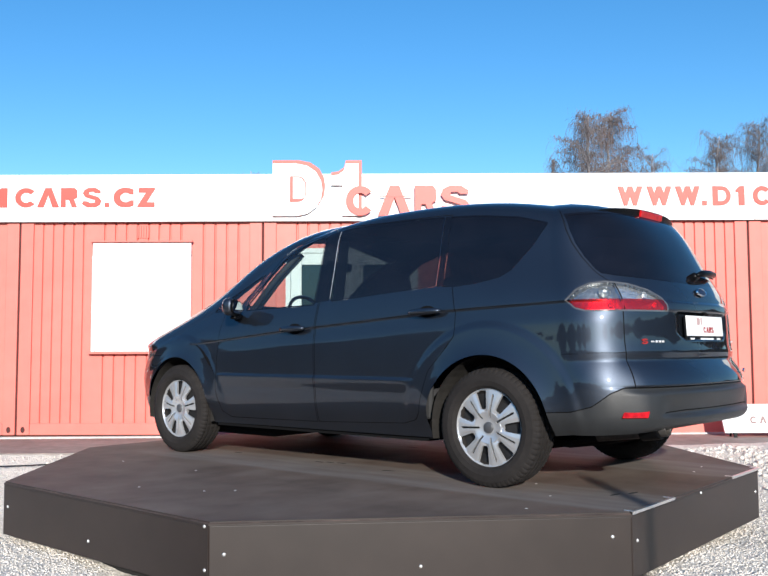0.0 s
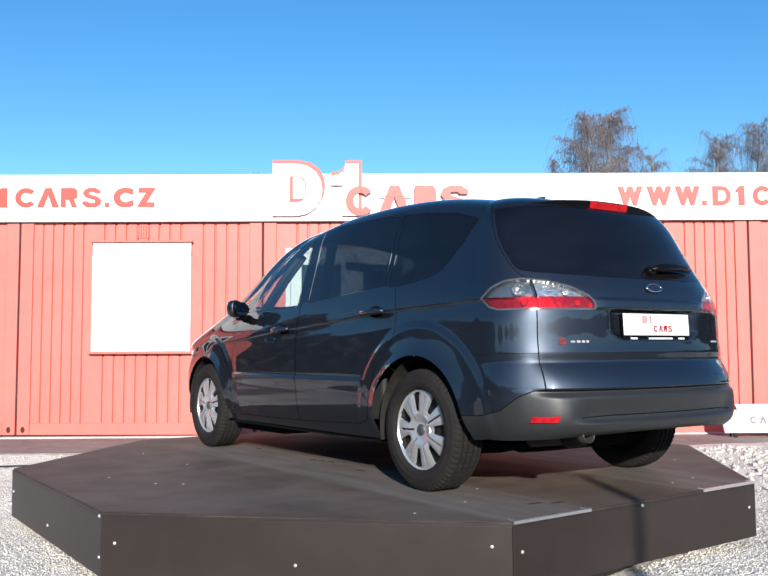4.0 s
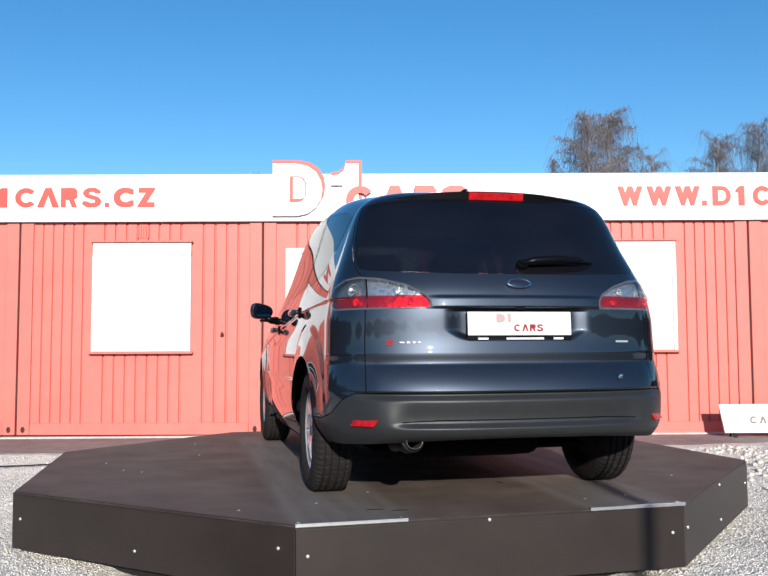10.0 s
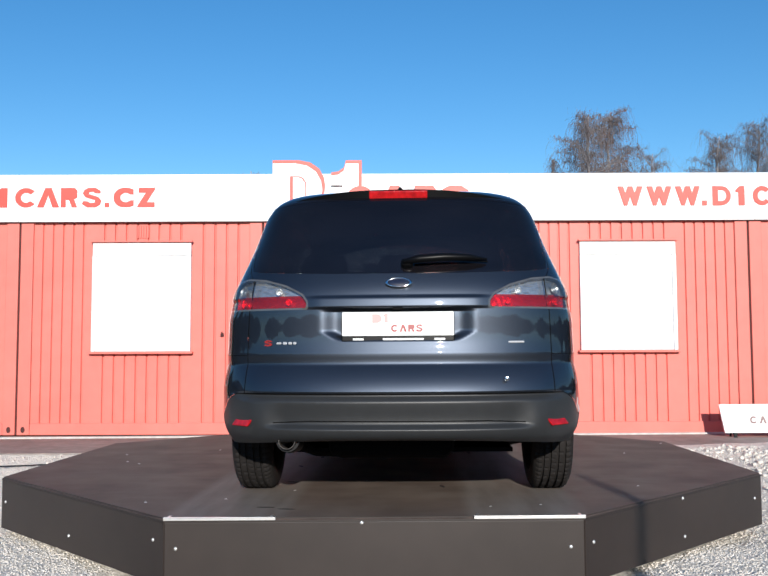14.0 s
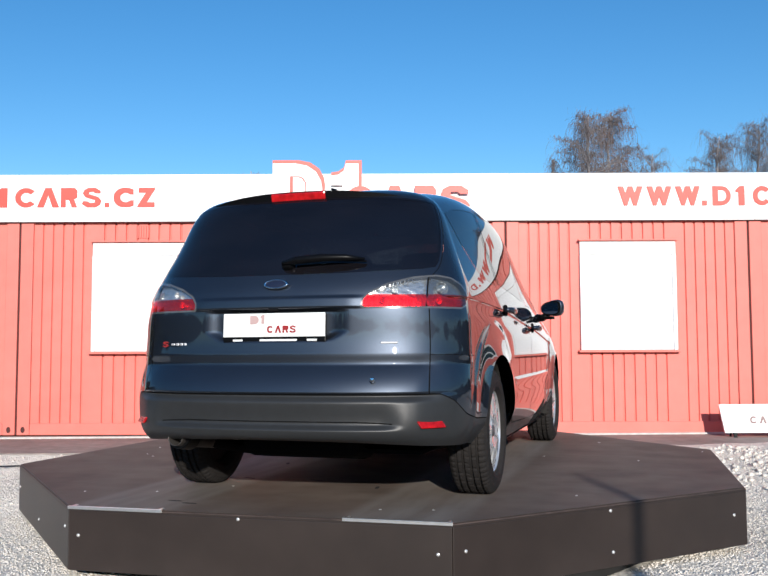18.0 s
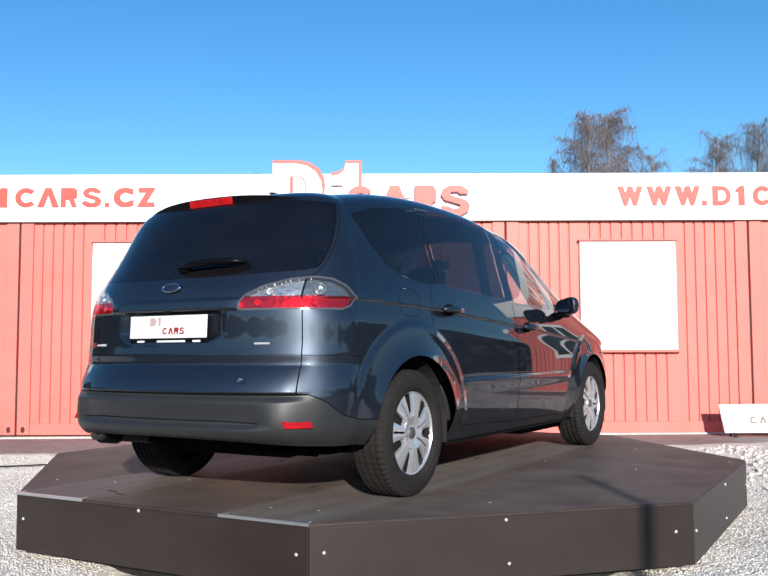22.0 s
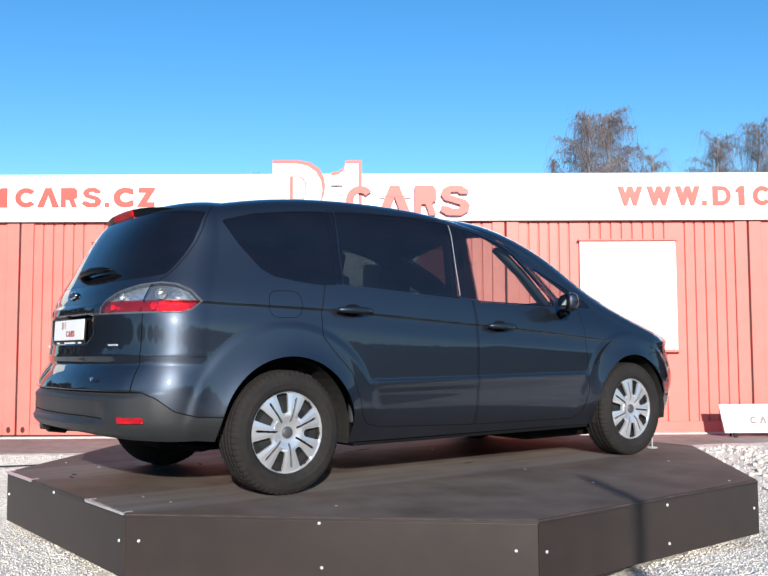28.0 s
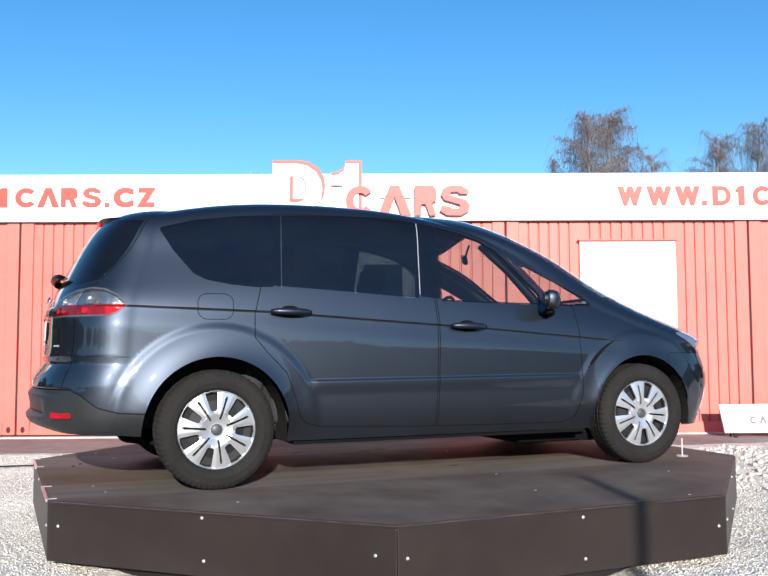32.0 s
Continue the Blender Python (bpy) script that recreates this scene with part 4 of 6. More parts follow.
def body_surface():
    """Half the body (x > 0) as a grid of points with normals and a running length from the tail's middle."""
    L = [
        body_line(3.60, 3.16, 0.800, 0.225, 0.235, 0.862, 0.245, 0.250, 0.268, 0.835, -0.50, 0.315, -0.895, 0.350),
        body_line(3.68, 3.13, 0.850, 0.400, 0.410, 0.905, 0.400, 0.400, 0.410, 0.880, -0.48, 0.405, -0.965, 0.398),
        body_line(3.705, 3.11, 0.868, 0.600, 0.600, 0.918, 0.600, 0.600, 0.600, 0.885, -0.47, 0.600, -0.945, 0.600),
        body_line(3.655, 3.05, 0.868, 0.775, 0.770, 0.914, 0.770, 0.790, 0.800, 0.875, -0.46, 0.800, -0.898, 0.800),
        body_line(3.585, 2.98, 0.850, 0.870, 0.870, 0.898, 0.900, 0.955, 1.000, 0.862, -0.44, 1.010, -0.885, 1.010),
        body_line(3.02, 2.50, 0.800, 1.115, 1.060, 0.868, 1.065, 1.110, 1.145, 0.815, -0.40, 1.155, -0.825, 1.145, 2.6, 2.45),
        body_line(2.50, 2.06, 0.712, 1.395, 1.345, 0.796, 1.335, 1.340, 1.345, 0.742, -0.34, 1.345, -0.720, 1.340, 2.6, 2.45),
        body_line(1.90, 1.56, 0.655, 1.640, 1.560, 0.686, 1.585, 1.612, 1.580, 0.640, -0.30, 1.540, -0.588, 1.530, 2.6, 2.45),
        body_line(1.62, 1.30, 0.450, 1.675, 1.650, 0.480, 1.664, 1.672, 1.638, 0.440, -0.18, 1.608, -0.472, 1.580, 2.4, 2.5),
        body_line(1.22, 1.20, 0.000, 1.688, 1.688, 0.000, 1.691, 1.692, 1.668, 0.000, -0.08, 1.648, -0.10, 1.645),
    ]
    knots = np.array([0, 0.18, 0.38, 0.57, 0.76, 0.92, 1.14, 1.40, 1.63, 2.05])
    v = np.concatenate([np.linspace(0, 0.92, 170), np.linspace(0.92, 1.46, 50)[1:], np.linspace(1.46, 2.05, 34)[1:]])
    W = spline_matrix(knots, v)
    G = np.einsum("vl,lsk->vsk", W, np.array(L))
    G[:, 0, 0] = G[:, -1, 0] = 0.0
    G[:, :, 0] = np.maximum(G[:, :, 0], 0.0)
    G[-1, :, 0] = 0.0
    x, y, z = G[..., 0].copy(), G[..., 1].copy(), G[..., 2].copy()
    # running length round the tail, in plan
    rev = G[:, ::-1, :2]
    A = np.zeros(x.shape)
    A[:, 1:] = np.cumsum(np.linalg.norm(np.diff(rev, axis=1), axis=2), axis=1)
    A = A[:, ::-1]
    # wheel flares
    sidew = step(x, 0.70, 0.80)
    for cy, r0, r1, amount in ((0.0, 0.602, 0.548, 0.032), (2.85, 0.575, 0.525, 0.030)):
        rr = np.hypot(y - cy, z - 0.33)
        lip = 0.30 * step(rr, r0, r1) + 0.70 * np.clip((r0 - 0.01 - rr) / (r0 - 0.42), 0, 1.1) ** 2.5
        G[..., 0] += amount * lip * sidew * step(z, 0.25, 0.45)
    # shoulder crease: the side tucks in a little below it
    zc = crease_height(y)
    G[..., 0] -= 0.007 * step(z, zc + 0.002, zc - 0.010) * (1 - step(z, zc - 0.012, zc - 0.12)) * step(x, 0.75, 0.82) * step(y, 2.75, 2.55)
    # door rib low down
    zr = 0.585 + 0.004 * y
    G[..., 0] += 0.010 * step(z, zr + 0.012, zr - 0.002) * (1 - step(z, zr - 0.004, zr - 0.09)) * step(y, 0.50, 0.58) * step(y, 2.38, 2.30) * sidew
    # tail: shelf over the bumper, lip under the window, plate recess, bumper ledges
    tail = step(-y, 0.40, 0.60)
    flat = tail * step(0.80 - x, 0.0, 0.12)
    under = 1 - np.clip((0.697 - z) / 0.125, 0, 1)
    out = (0.034 * (1 - under ** 2) - 0.013 * step(z, 0.755, 0.699)) * step(z, 0.562, 0.568)
    out += 0.010 * step(z, 0.962, 0.968) * (1 - step(z, 1.008, 1.024)) * step(0.47 - x, 0.0, 0.11)
    rec = step(0.372 - 0.06 * step(z, 0.86, 0.81) - x, 0.0, 0.090) * step(z, 0.805, 0.832) * step(0.960 - z, 0.0, 0.010)
    out -= 0.026 * rec
    bump = step(z, 0.566, 0.556)
    out += 0.026 * bump * step(z, 0.560, 0.525)
    out -= 0.030 * step(z, 0.562, 0.436) * (1 - step(z, 0.430, 0.400)) * step(0.66 - x, 0.0, 0.14)
    G[..., 1] -= out * flat
    corner = tail * (1 - step(0.80 - x, 0.0, 0.12))
    G[..., 0] += 0.4 * (0.034 * (1 - under ** 2) - 0.013 * step(z, 0.755, 0.699)) * corner * step(z, 0.42, 0.60) * step(-y, 0.42, 0.62)
    G[..., 0] += 0.004 * corner * bump * step(-y, 0.66, 0.78)
    N = np.cross(np.gradient(G, axis=1), np.gradient(G, axis=0))
    N /= np.maximum(np.linalg.norm(N, axis=2, keepdims=True), 1e-9)
    if N[60, NF + 80, 0] < 0:
        N = -N
    N[-1] = (0, 0, 1)
    for k in (0, -1):
        N[:, k, 0] = 0
        N[:, k] /= np.maximum(np.linalg.norm(N[:, k], axis=1, keepdims=True), 1e-9)
    return G, N, A


def crease_height(y):
    """The line that runs through the door handles and falls towards the nose."""
    return np.interp(y, [-0.46, 0.3, 1.0, 1.7, 2.62], [1.018, 0.990, 0.942, 0.897, 0.822])


class Shell:
    """Half the body as polygons that can be cut along outlines."""

    def __init__(self):
        G, N, A = body_surface()
        nv, ns = A.shape
        self.a = np.concatenate([G.reshape(-1, 3), N.reshape(-1, 3), A.reshape(-1, 1), np.tile(np.arange(ns) / ns, nv).reshape(-1, 1)], axis=1).tolist()
        self.faces = []
        for j in range(nv - 1):
            for i in range(ns - 1):
                self.faces.append([j * ns + i, (j + 1) * ns + i, (j + 1) * ns + i + 1, j * ns + i + 1])
        self.label = ["body_shell"] * len(self.faces)

    def cut(self, name, dist, within=("body_shell",)):
        """Labels what lies inside dist < 0, splitting the polygons that it crosses."""
        arr = np.array(self.a)
        d = dist(arr)
        d[np.abs(d) < 2e-4] = -2e-4
        d = d.tolist()
        inside = [q < 0 for q in d]
        new_at = {}
        for i in range(len(self.faces)):
            if self.label[i] not in within:
                continue
            f = self.faces[i]
            ins = [inside[k] for k in f]
            if all(ins):
                self.label[i] = name
                continue
            if not any(ins):
                continue
            A, B = [], []
            for p, q in zip(f, f[1:] + f[:1]):
                (A if inside[p] else B).append(p)
                if inside[p] != inside[q]:
                    key = (p, q) if p < q else (q, p)
                    if key not in new_at:
                        u, w = key
                        t = d[u] / (d[u] - d[w])
                        new_at[key] = len(self.a)
                        self.a.append([m + (n - m) * t for m, n in zip(self.a[u], self.a[w])])
                    A.append(new_at[key])
                    B.append(new_at[key])
            if len(A) > 2 and len(B) > 2:
                self.faces[i] = B
                self.faces.append(A)
                self.label.append(name)

    def band(self, panel, dist, half=0.0022):
        """Turns the rim of a panel into a dark gap."""
        self.cut("gap_" + panel, lambda v: -(dist(v) + 2 * half), (panel,))

    def build(self, labels, side, lift=0.0, flange=0.012):
        """Points, polygons and normals of the labelled part; side 1 right, -1 left, 0 both."""
        keep = [f for f, l in zip(self.faces, self.label) if l in labels]
        V, F, N, where = [], [], [], {}
        for s in ((1, -1) if side == 0 else (side,)):
            idx = {}
            count = {}
            for f in keep:
                g = []
                for k in f:
                    if k not in idx:
                        p = self.a[k]
                        seam = side == 0 and abs(p[0]) < 1e-5
                        if seam and k in where:
                            idx[k] = where[k]
                        else:
                            idx[k] = len(V)
                            V.append((s * (p[0] + lift * p[3]), p[1] + lift * p[4], p[2] + lift * p[5]))
                            N.append((s * p[3], p[4], p[5]))
                            if seam:
                                where[k] = idx[k]
                    g.append(idx[k])
                h = []
                for k in g:
                    if not h or h[-1] != k:
                        h.append(k)
                if len(set(h)) < 3:
                    continue
                F.append(h if s > 0 else h[::-1])
                for p, q in zip(f, f[1:] + f[:1]):
                    key = (min(p, q), max(p, q))
                    count[key] = count.get(key, 0) + 1 if key in count else 1
            if flange:
                low = {}
                for (p, q), c in count.items():
                    if c != 1 or (side == 0 and abs(self.a[p][0]) < 1e-5 and abs(self.a[q][0]) < 1e-5):
                        continue
                    for k in (p, q):
                        if k not in low:
                            r = self.a[k]
                            low[k] = len(V)
                            V.append((s * (r[0] - flange * r[3]), r[1] - flange * r[4], r[2] - flange * r[5]))
                            N.append((s * r[3], r[4], r[5]))
                    F.append([idx[p], idx[q], low[q], low[p]])
        return V, F, N

    def part(self, name, labels, mat, parent, side=0, lift=0.0, flange=0.0, label=""):
        V, F, N = self.build(labels, side, lift, flange)
        if not F:
            return None
        me = bpy.data.meshes.new(name)
        me.from_pydata(V, [], F)
        for p in me.polygons:
            p.use_smooth = True
        me.validate()
        if len(me.vertices) == len(N):
            me.normals_split_custom_set_from_vertices(N)
        me.materials.append(mat)
        ob = new(name, me)
        ob.parent = parent
        ob.matrix_basis = SEAT
        if label:
            tagged(ob, label)
        return ob


def inside(pts, ax, ay, round_=0.0, only=None):
    """Signed distance to a polygon in two of the columns; only: a test that limits it to one region."""
    P = np.array(pts, float)
    n = len(P)

    def dist(v):
        q = np.stack([v[:, ax], v[:, ay]], 1)
        best = np.full(len(q), 1e9)
        cross = np.zeros(len(q), bool)
        for i in range(n):
            a, b = P[i], P[(i + 1) % n]
            e = b - a
            t = np.clip(((q - a) @ e) / max(e @ e, 1e-12), 0, 1)
            best = np.minimum(best, np.linalg.norm(q - a - t[:, None] * e, axis=1))
            c = (a[1] > q[:, 1]) != (b[1] > q[:, 1])
            xi = a[0] + (q[:, 1] - a[1]) / (b[1] - a[1] if abs(b[1] - a[1]) > 1e-12 else 1e-12) * e[0]
            cross ^= c & (q[:, 0] < xi)
        d = np.where(cross, -best, best) - round_
        if only is not None:
            d = np.maximum(d, only(v))
        return d
    return dist


X_, Y_, Z_, NX, NY, NZ, A_, S_ = range(8)


def cut_body():
    sh = Shell()
    flank = lambda v: np.maximum(0.55 - v[:, X_], -1.0) * 1.0
    # wheel openings
    for cy, r in ((0.0, 0.405), (2.85, 0.390)):
        sh.cut("open", lambda v, cy=cy, r=r: np.maximum(np.minimum(np.hypot(v[:, Y_] - cy, v[:, Z_] - 0.33) - r, np.maximum(np.abs(v[:, Y_] - cy) - r + 0.005, v[:, Z_] - 0.33)), flank(v)))
    # side glass, each with a dark seal round it
    panes = {
        "quarter_window": [(-0.285, 1.462), (-0.10, 1.512), (0.16, 1.545), (0.348, 1.557), (0.318, 1.148), (0.23, 1.140), (0.09, 1.153), (-0.05, 1.178), (-0.115, 1.212), (-0.22, 1.345)],
        "rear_door_window": [(0.420, 1.560), (0.86, 1.575), (1.20, 1.565), (1.272, 1.556), (1.225, 1.092), (0.76, 1.125), (0.388, 1.148)],
        "front_door_window": [(1.425, 1.536), (1.56, 1.508), (1.72, 1.460), (1.84, 1.395), (1.97, 1.265), (2.10, 1.115), (2.105, 1.062), (1.395, 1.075)],
        "quarter_light": [(2.03, 1.305), (2.12, 1.265), (2.32, 1.170), (2.44, 1.105), (2.50, 1.062), (2.25, 1.060), (2.17, 1.135)],
    }
    for name, poly in panes.items():
        d = inside(poly, Y_, Z_, 0.012, flank)
        sh.cut(name, d)
        sh.cut("window_seal", lambda v, d=d: -(d(v) + 0.008), (name,))
    sh.cut("pillar_trim", inside([(1.290, 1.566), (1.408, 1.548), (1.378, 1.082), (1.247, 1.094)], Y_, Z_, 0.004, flank))
    # silver strip: the sun's reflection on the pillar edge, put in as colour
    sh.cut("pillar_glint", inside([(1.2842, 1.560), (1.2868, 1.560), (1.2432, 1.094), (1.2406, 1.094)], Y_, Z_, 0.0011, flank), ("body_shell", "window_seal", "pillar_trim"))
    sh.cut("window_divider", inside([(0.362, 1.568), (0.402, 1.569), (0.370, 1.138), (0.332, 1.138)], Y_, Z_, 0.003, flank), ("body_shell", "window_seal"))
    sh.cut("divider_edge", inside([(0.4035, 1.566), (0.4065, 1.566), (0.3745, 1.140), (0.3715, 1.140)], Y_, Z_, 0.0013, flank), ("body_shell", "window_seal", "window_divider"))
    # windscreen and rear window
    front = lambda v: 0.012 - (NF / (NF + NS + NR + 1) + 0.012 - v[:, S_])
    def screen(v):
        top = v[:, Z_] - (1.615 - 0.10 * (v[:, X_] / 0.62) ** 2)
        low = (1.125 + 0.0 * v[:, X_]) - v[:, Z_] - 0.03 * (v[:, X_] / 0.7) ** 2
        edge = (v[:, S_] - (NF - 13) / (NF + NS + NR + 1)) * 3.0
        return np.maximum(np.maximum(top, low), np.maximum(edge, 1.0 - v[:, Y_]))
    sh.cut("windscreen", screen)
    sh.cut("window_seal", lambda v: -(screen(v) + 0.02), ("windscreen",))
    rear_pane = [(-0.1, 1.128), (0.30, 1.130), (0.55, 1.140), (0.70, 1.150), (0.770, 1.162), (0.787, 1.185), (0.800, 1.26), (0.800, 1.34), (0.784, 1.42), (0.748, 1.512), (0.45, 1.532), (-0.1, 1.538)]
    back = lambda v: v[:, Y_] + 0.15
    dr = inside(rear_pane, A_, Z_, 0.0, back)
    sh.cut("rear_window", dr)
    sh.cut("window_seal", lambda v: -(dr(v) + 0.012), ("rear_window",))
    # tail lamps: wrap round the corner
    lamp = [(0.425, 0.958), (0.428, 1.000), (0.455, 1.035), (0.54, 1.078), (0.66, 1.110), (0.78, 1.122), (0.87, 1.112), (0.96, 1.080), (1.048, 1.020), (1.005, 0.975), (0.95, 0.958)]
    dl = inside(lamp, A_, Z_, 0.0, back)
    sh.cut("lamp", dl)
    sh.cut("lamp_rim", lambda v: -(dl(v) + 0.009), ("lamp",))
    sh.cut("lamp_red", lambda v: v[:, Z_] - 1.024, ("lamp",))
    sh.cut("lamp", lambda v: np.abs(v[:, A_] - 0.738) - 0.004, ("lamp_red",))
    sh.cut("lamp_clear", lambda v: v[:, A_] - 0.734, ("lamp",))
    for z in (1.040, 1.057, 1.074, 1.091):
        sh.cut("lamp_rib", lambda v, z=z: np.abs(v[:, Z_] - z - 0.06 * (0.60 - v[:, A_])) - 0.0013, ("lamp_clear",))
    sh.cut("lamp_side", lambda v: 0.742 - v[:, A_], ("lamp",))
    # bumper and tailgate
    seam = lambda v: v[:, Z_] - np.interp(v[:, A_], [0.0, 0.81, 0.89, 0.99, 1.10, 1.42], [0.566, 0.566, 0.535, 0.470, 0.440, 0.425])
    bumper = lambda v: np.maximum(seam(v), v[:, Y_] + 0.30)
    sh.cut("rear_bumper", bumper)
    sh.band("rear_bumper", lambda v: seam(v), 0.003)
    sh.cut("groove_bumper", lambda v: np.maximum(np.abs(v[:, Z_] - 0.440 + 0.05 * np.maximum(v[:, A_] - 0.42, 0)) - 0.0030, np.maximum(v[:, A_] - 0.60, v[:, Y_] + 0.4)), ("rear_bumper",))
    gate_edge = lambda v: v[:, A_] - np.interp(v[:, Z_], [0.50, 0.95, 1.10, 1.155, 1.19, 1.26, 1.34, 1.42, 1.50, 1.60], [0.765, 0.752, 0.744, 0.792, 0.806, 0.818, 0.820, 0.806, 0.772, 0.71])
    gate = lambda v: np.maximum(np.maximum(gate_edge(v), v[:, Z_] - 1.552), v[:, Y_] + 0.15)
    sh.cut("tailgate", gate)
    sh.band("tailgate", lambda v: np.maximum(gate_edge(v), -1.0), 0.0030)
    # doors
    rear_door = [(1.340, 1.592), (1.325, 1.30), (1.338, 1.09), (1.350, 0.92), (1.333, 0.57), (1.330, 0.300), (0.60, 0.325), (0.50, 0.350), (0.462, 0.400), (0.445, 0.47), (0.385, 0.64), (0.275, 0.755), (0.205, 0.840), (0.210, 0.98), (0.250, 1.135), (0.326, 1.136), (0.356, 1.582)]
    front_door = [(1.348, 1.590), (1.333, 1.30), (1.346, 1.09), (1.358, 0.92), (1.341, 0.57), (1.338, 0.300), (2.24, 0.290), (2.33, 0.330), (2.378, 0.48), (2.370, 0.87), (2.360, 1.050), (2.150, 1.058), (2.130, 1.120), (2.00, 1.285), (1.865, 1.425), (1.74, 1.492), (1.58, 1.540)]
    for name, poly in (("rear_door", rear_door), ("front_door", front_door)):
        d = inside(poly, Y_, Z_, 0.0, flank)
        sh.cut(name, d)
        sh.band(name, d, 0.0024)
    d = inside([(-0.055, 0.995), (0.038, 0.995), (0.038, 1.035), (-0.055, 1.035)], Y_, Z_, 0.054, flank)
    sh.cut("fuel_flap", d)
    sh.band("fuel_flap", d, 0.0018)
    # shoulder line as a fine groove, the crease's shade given by near-black colour
    groove = lambda v: np.maximum(np.maximum(np.abs(v[:, Z_] - crease_height(v[:, Y_])) - 0.0019, 0.80 - v[:, X_]), np.maximum(-0.52 - v[:, Y_], v[:, Y_] - 2.60))
    sh.cut("groove", groove, ("body_shell", "rear_door", "front_door", "fuel_flap", "gap_rear_door", "gap_front_door", "gap_fuel_flap"))
    # near-black arc painted for the shadow along the wing's flare crease
    def wing_arc(v):
        dy, dz = v[:, Y_] - 2.85, v[:, Z_] - 0.33
        ang = np.degrees(np.arctan2(dz, dy))
        wide = 0.003 + 0.010 * np.clip((ang - 112) / 22, 0, 1) * np.clip((150 - ang) / 14, 0, 1)
        return np.maximum(np.maximum(np.abs(np.hypot(dy, dz) - 0.530) - wide, 0.6 - v[:, X_]), np.maximum(112 - ang, ang - 150) * 0.01)
    sh.cut("wing_shade", wing_arc)
    # quarter seam over the bumper corner, nose panels
    sh.cut("groove_corner", lambda v: np.maximum(np.maximum(np.abs(v[:, Z_] - np.interp(v[:, Y_], [-0.62, -0.45, -0.33], [0.742, 0.735, 0.700])) - 0.0022, 0.6 - v[:, X_]), np.maximum(v[:, Y_] + 0.46, -0.80 - v[:, Y_])))
    sh.cut("headlamp", inside([(3.20, 0.865), (3.42, 0.880), (3.56, 0.835), (3.66, 0.745), (3.60, 0.690), (3.42, 0.745)], Y_, Z_, 0.01, lambda v: 0.42 - v[:, X_]))
    nose = lambda v: np.maximum(np.maximum(v[:, Z_] - 0.735, 3.06 - v[:, Y_]), -1.0)
    sh.cut("front_bumper", nose)
    sh.band("front_bumper", nose, 0.002)
    hood = lambda v: np.maximum(np.maximum(v[:, X_] - (0.70 + 0.10 * (3.1 - v[:, Y_])), 0.70 - v[:, Z_]), np.maximum(2.62 - v[:, Y_] , v[:, Z_] - 1.118))
    sh.cut("bonnet", hood)
    sh.band("bonnet", hood, 0.002)
    fend = lambda v: np.maximum(np.maximum(2.374 - v[:, Y_], v[:, Z_] - 1.04), flank(v))
    sh.cut("front_wing", fend)
    sh.cut("sill", lambda v: np.maximum(v[:, Z_] - 0.292, flank(v)))
    return sh


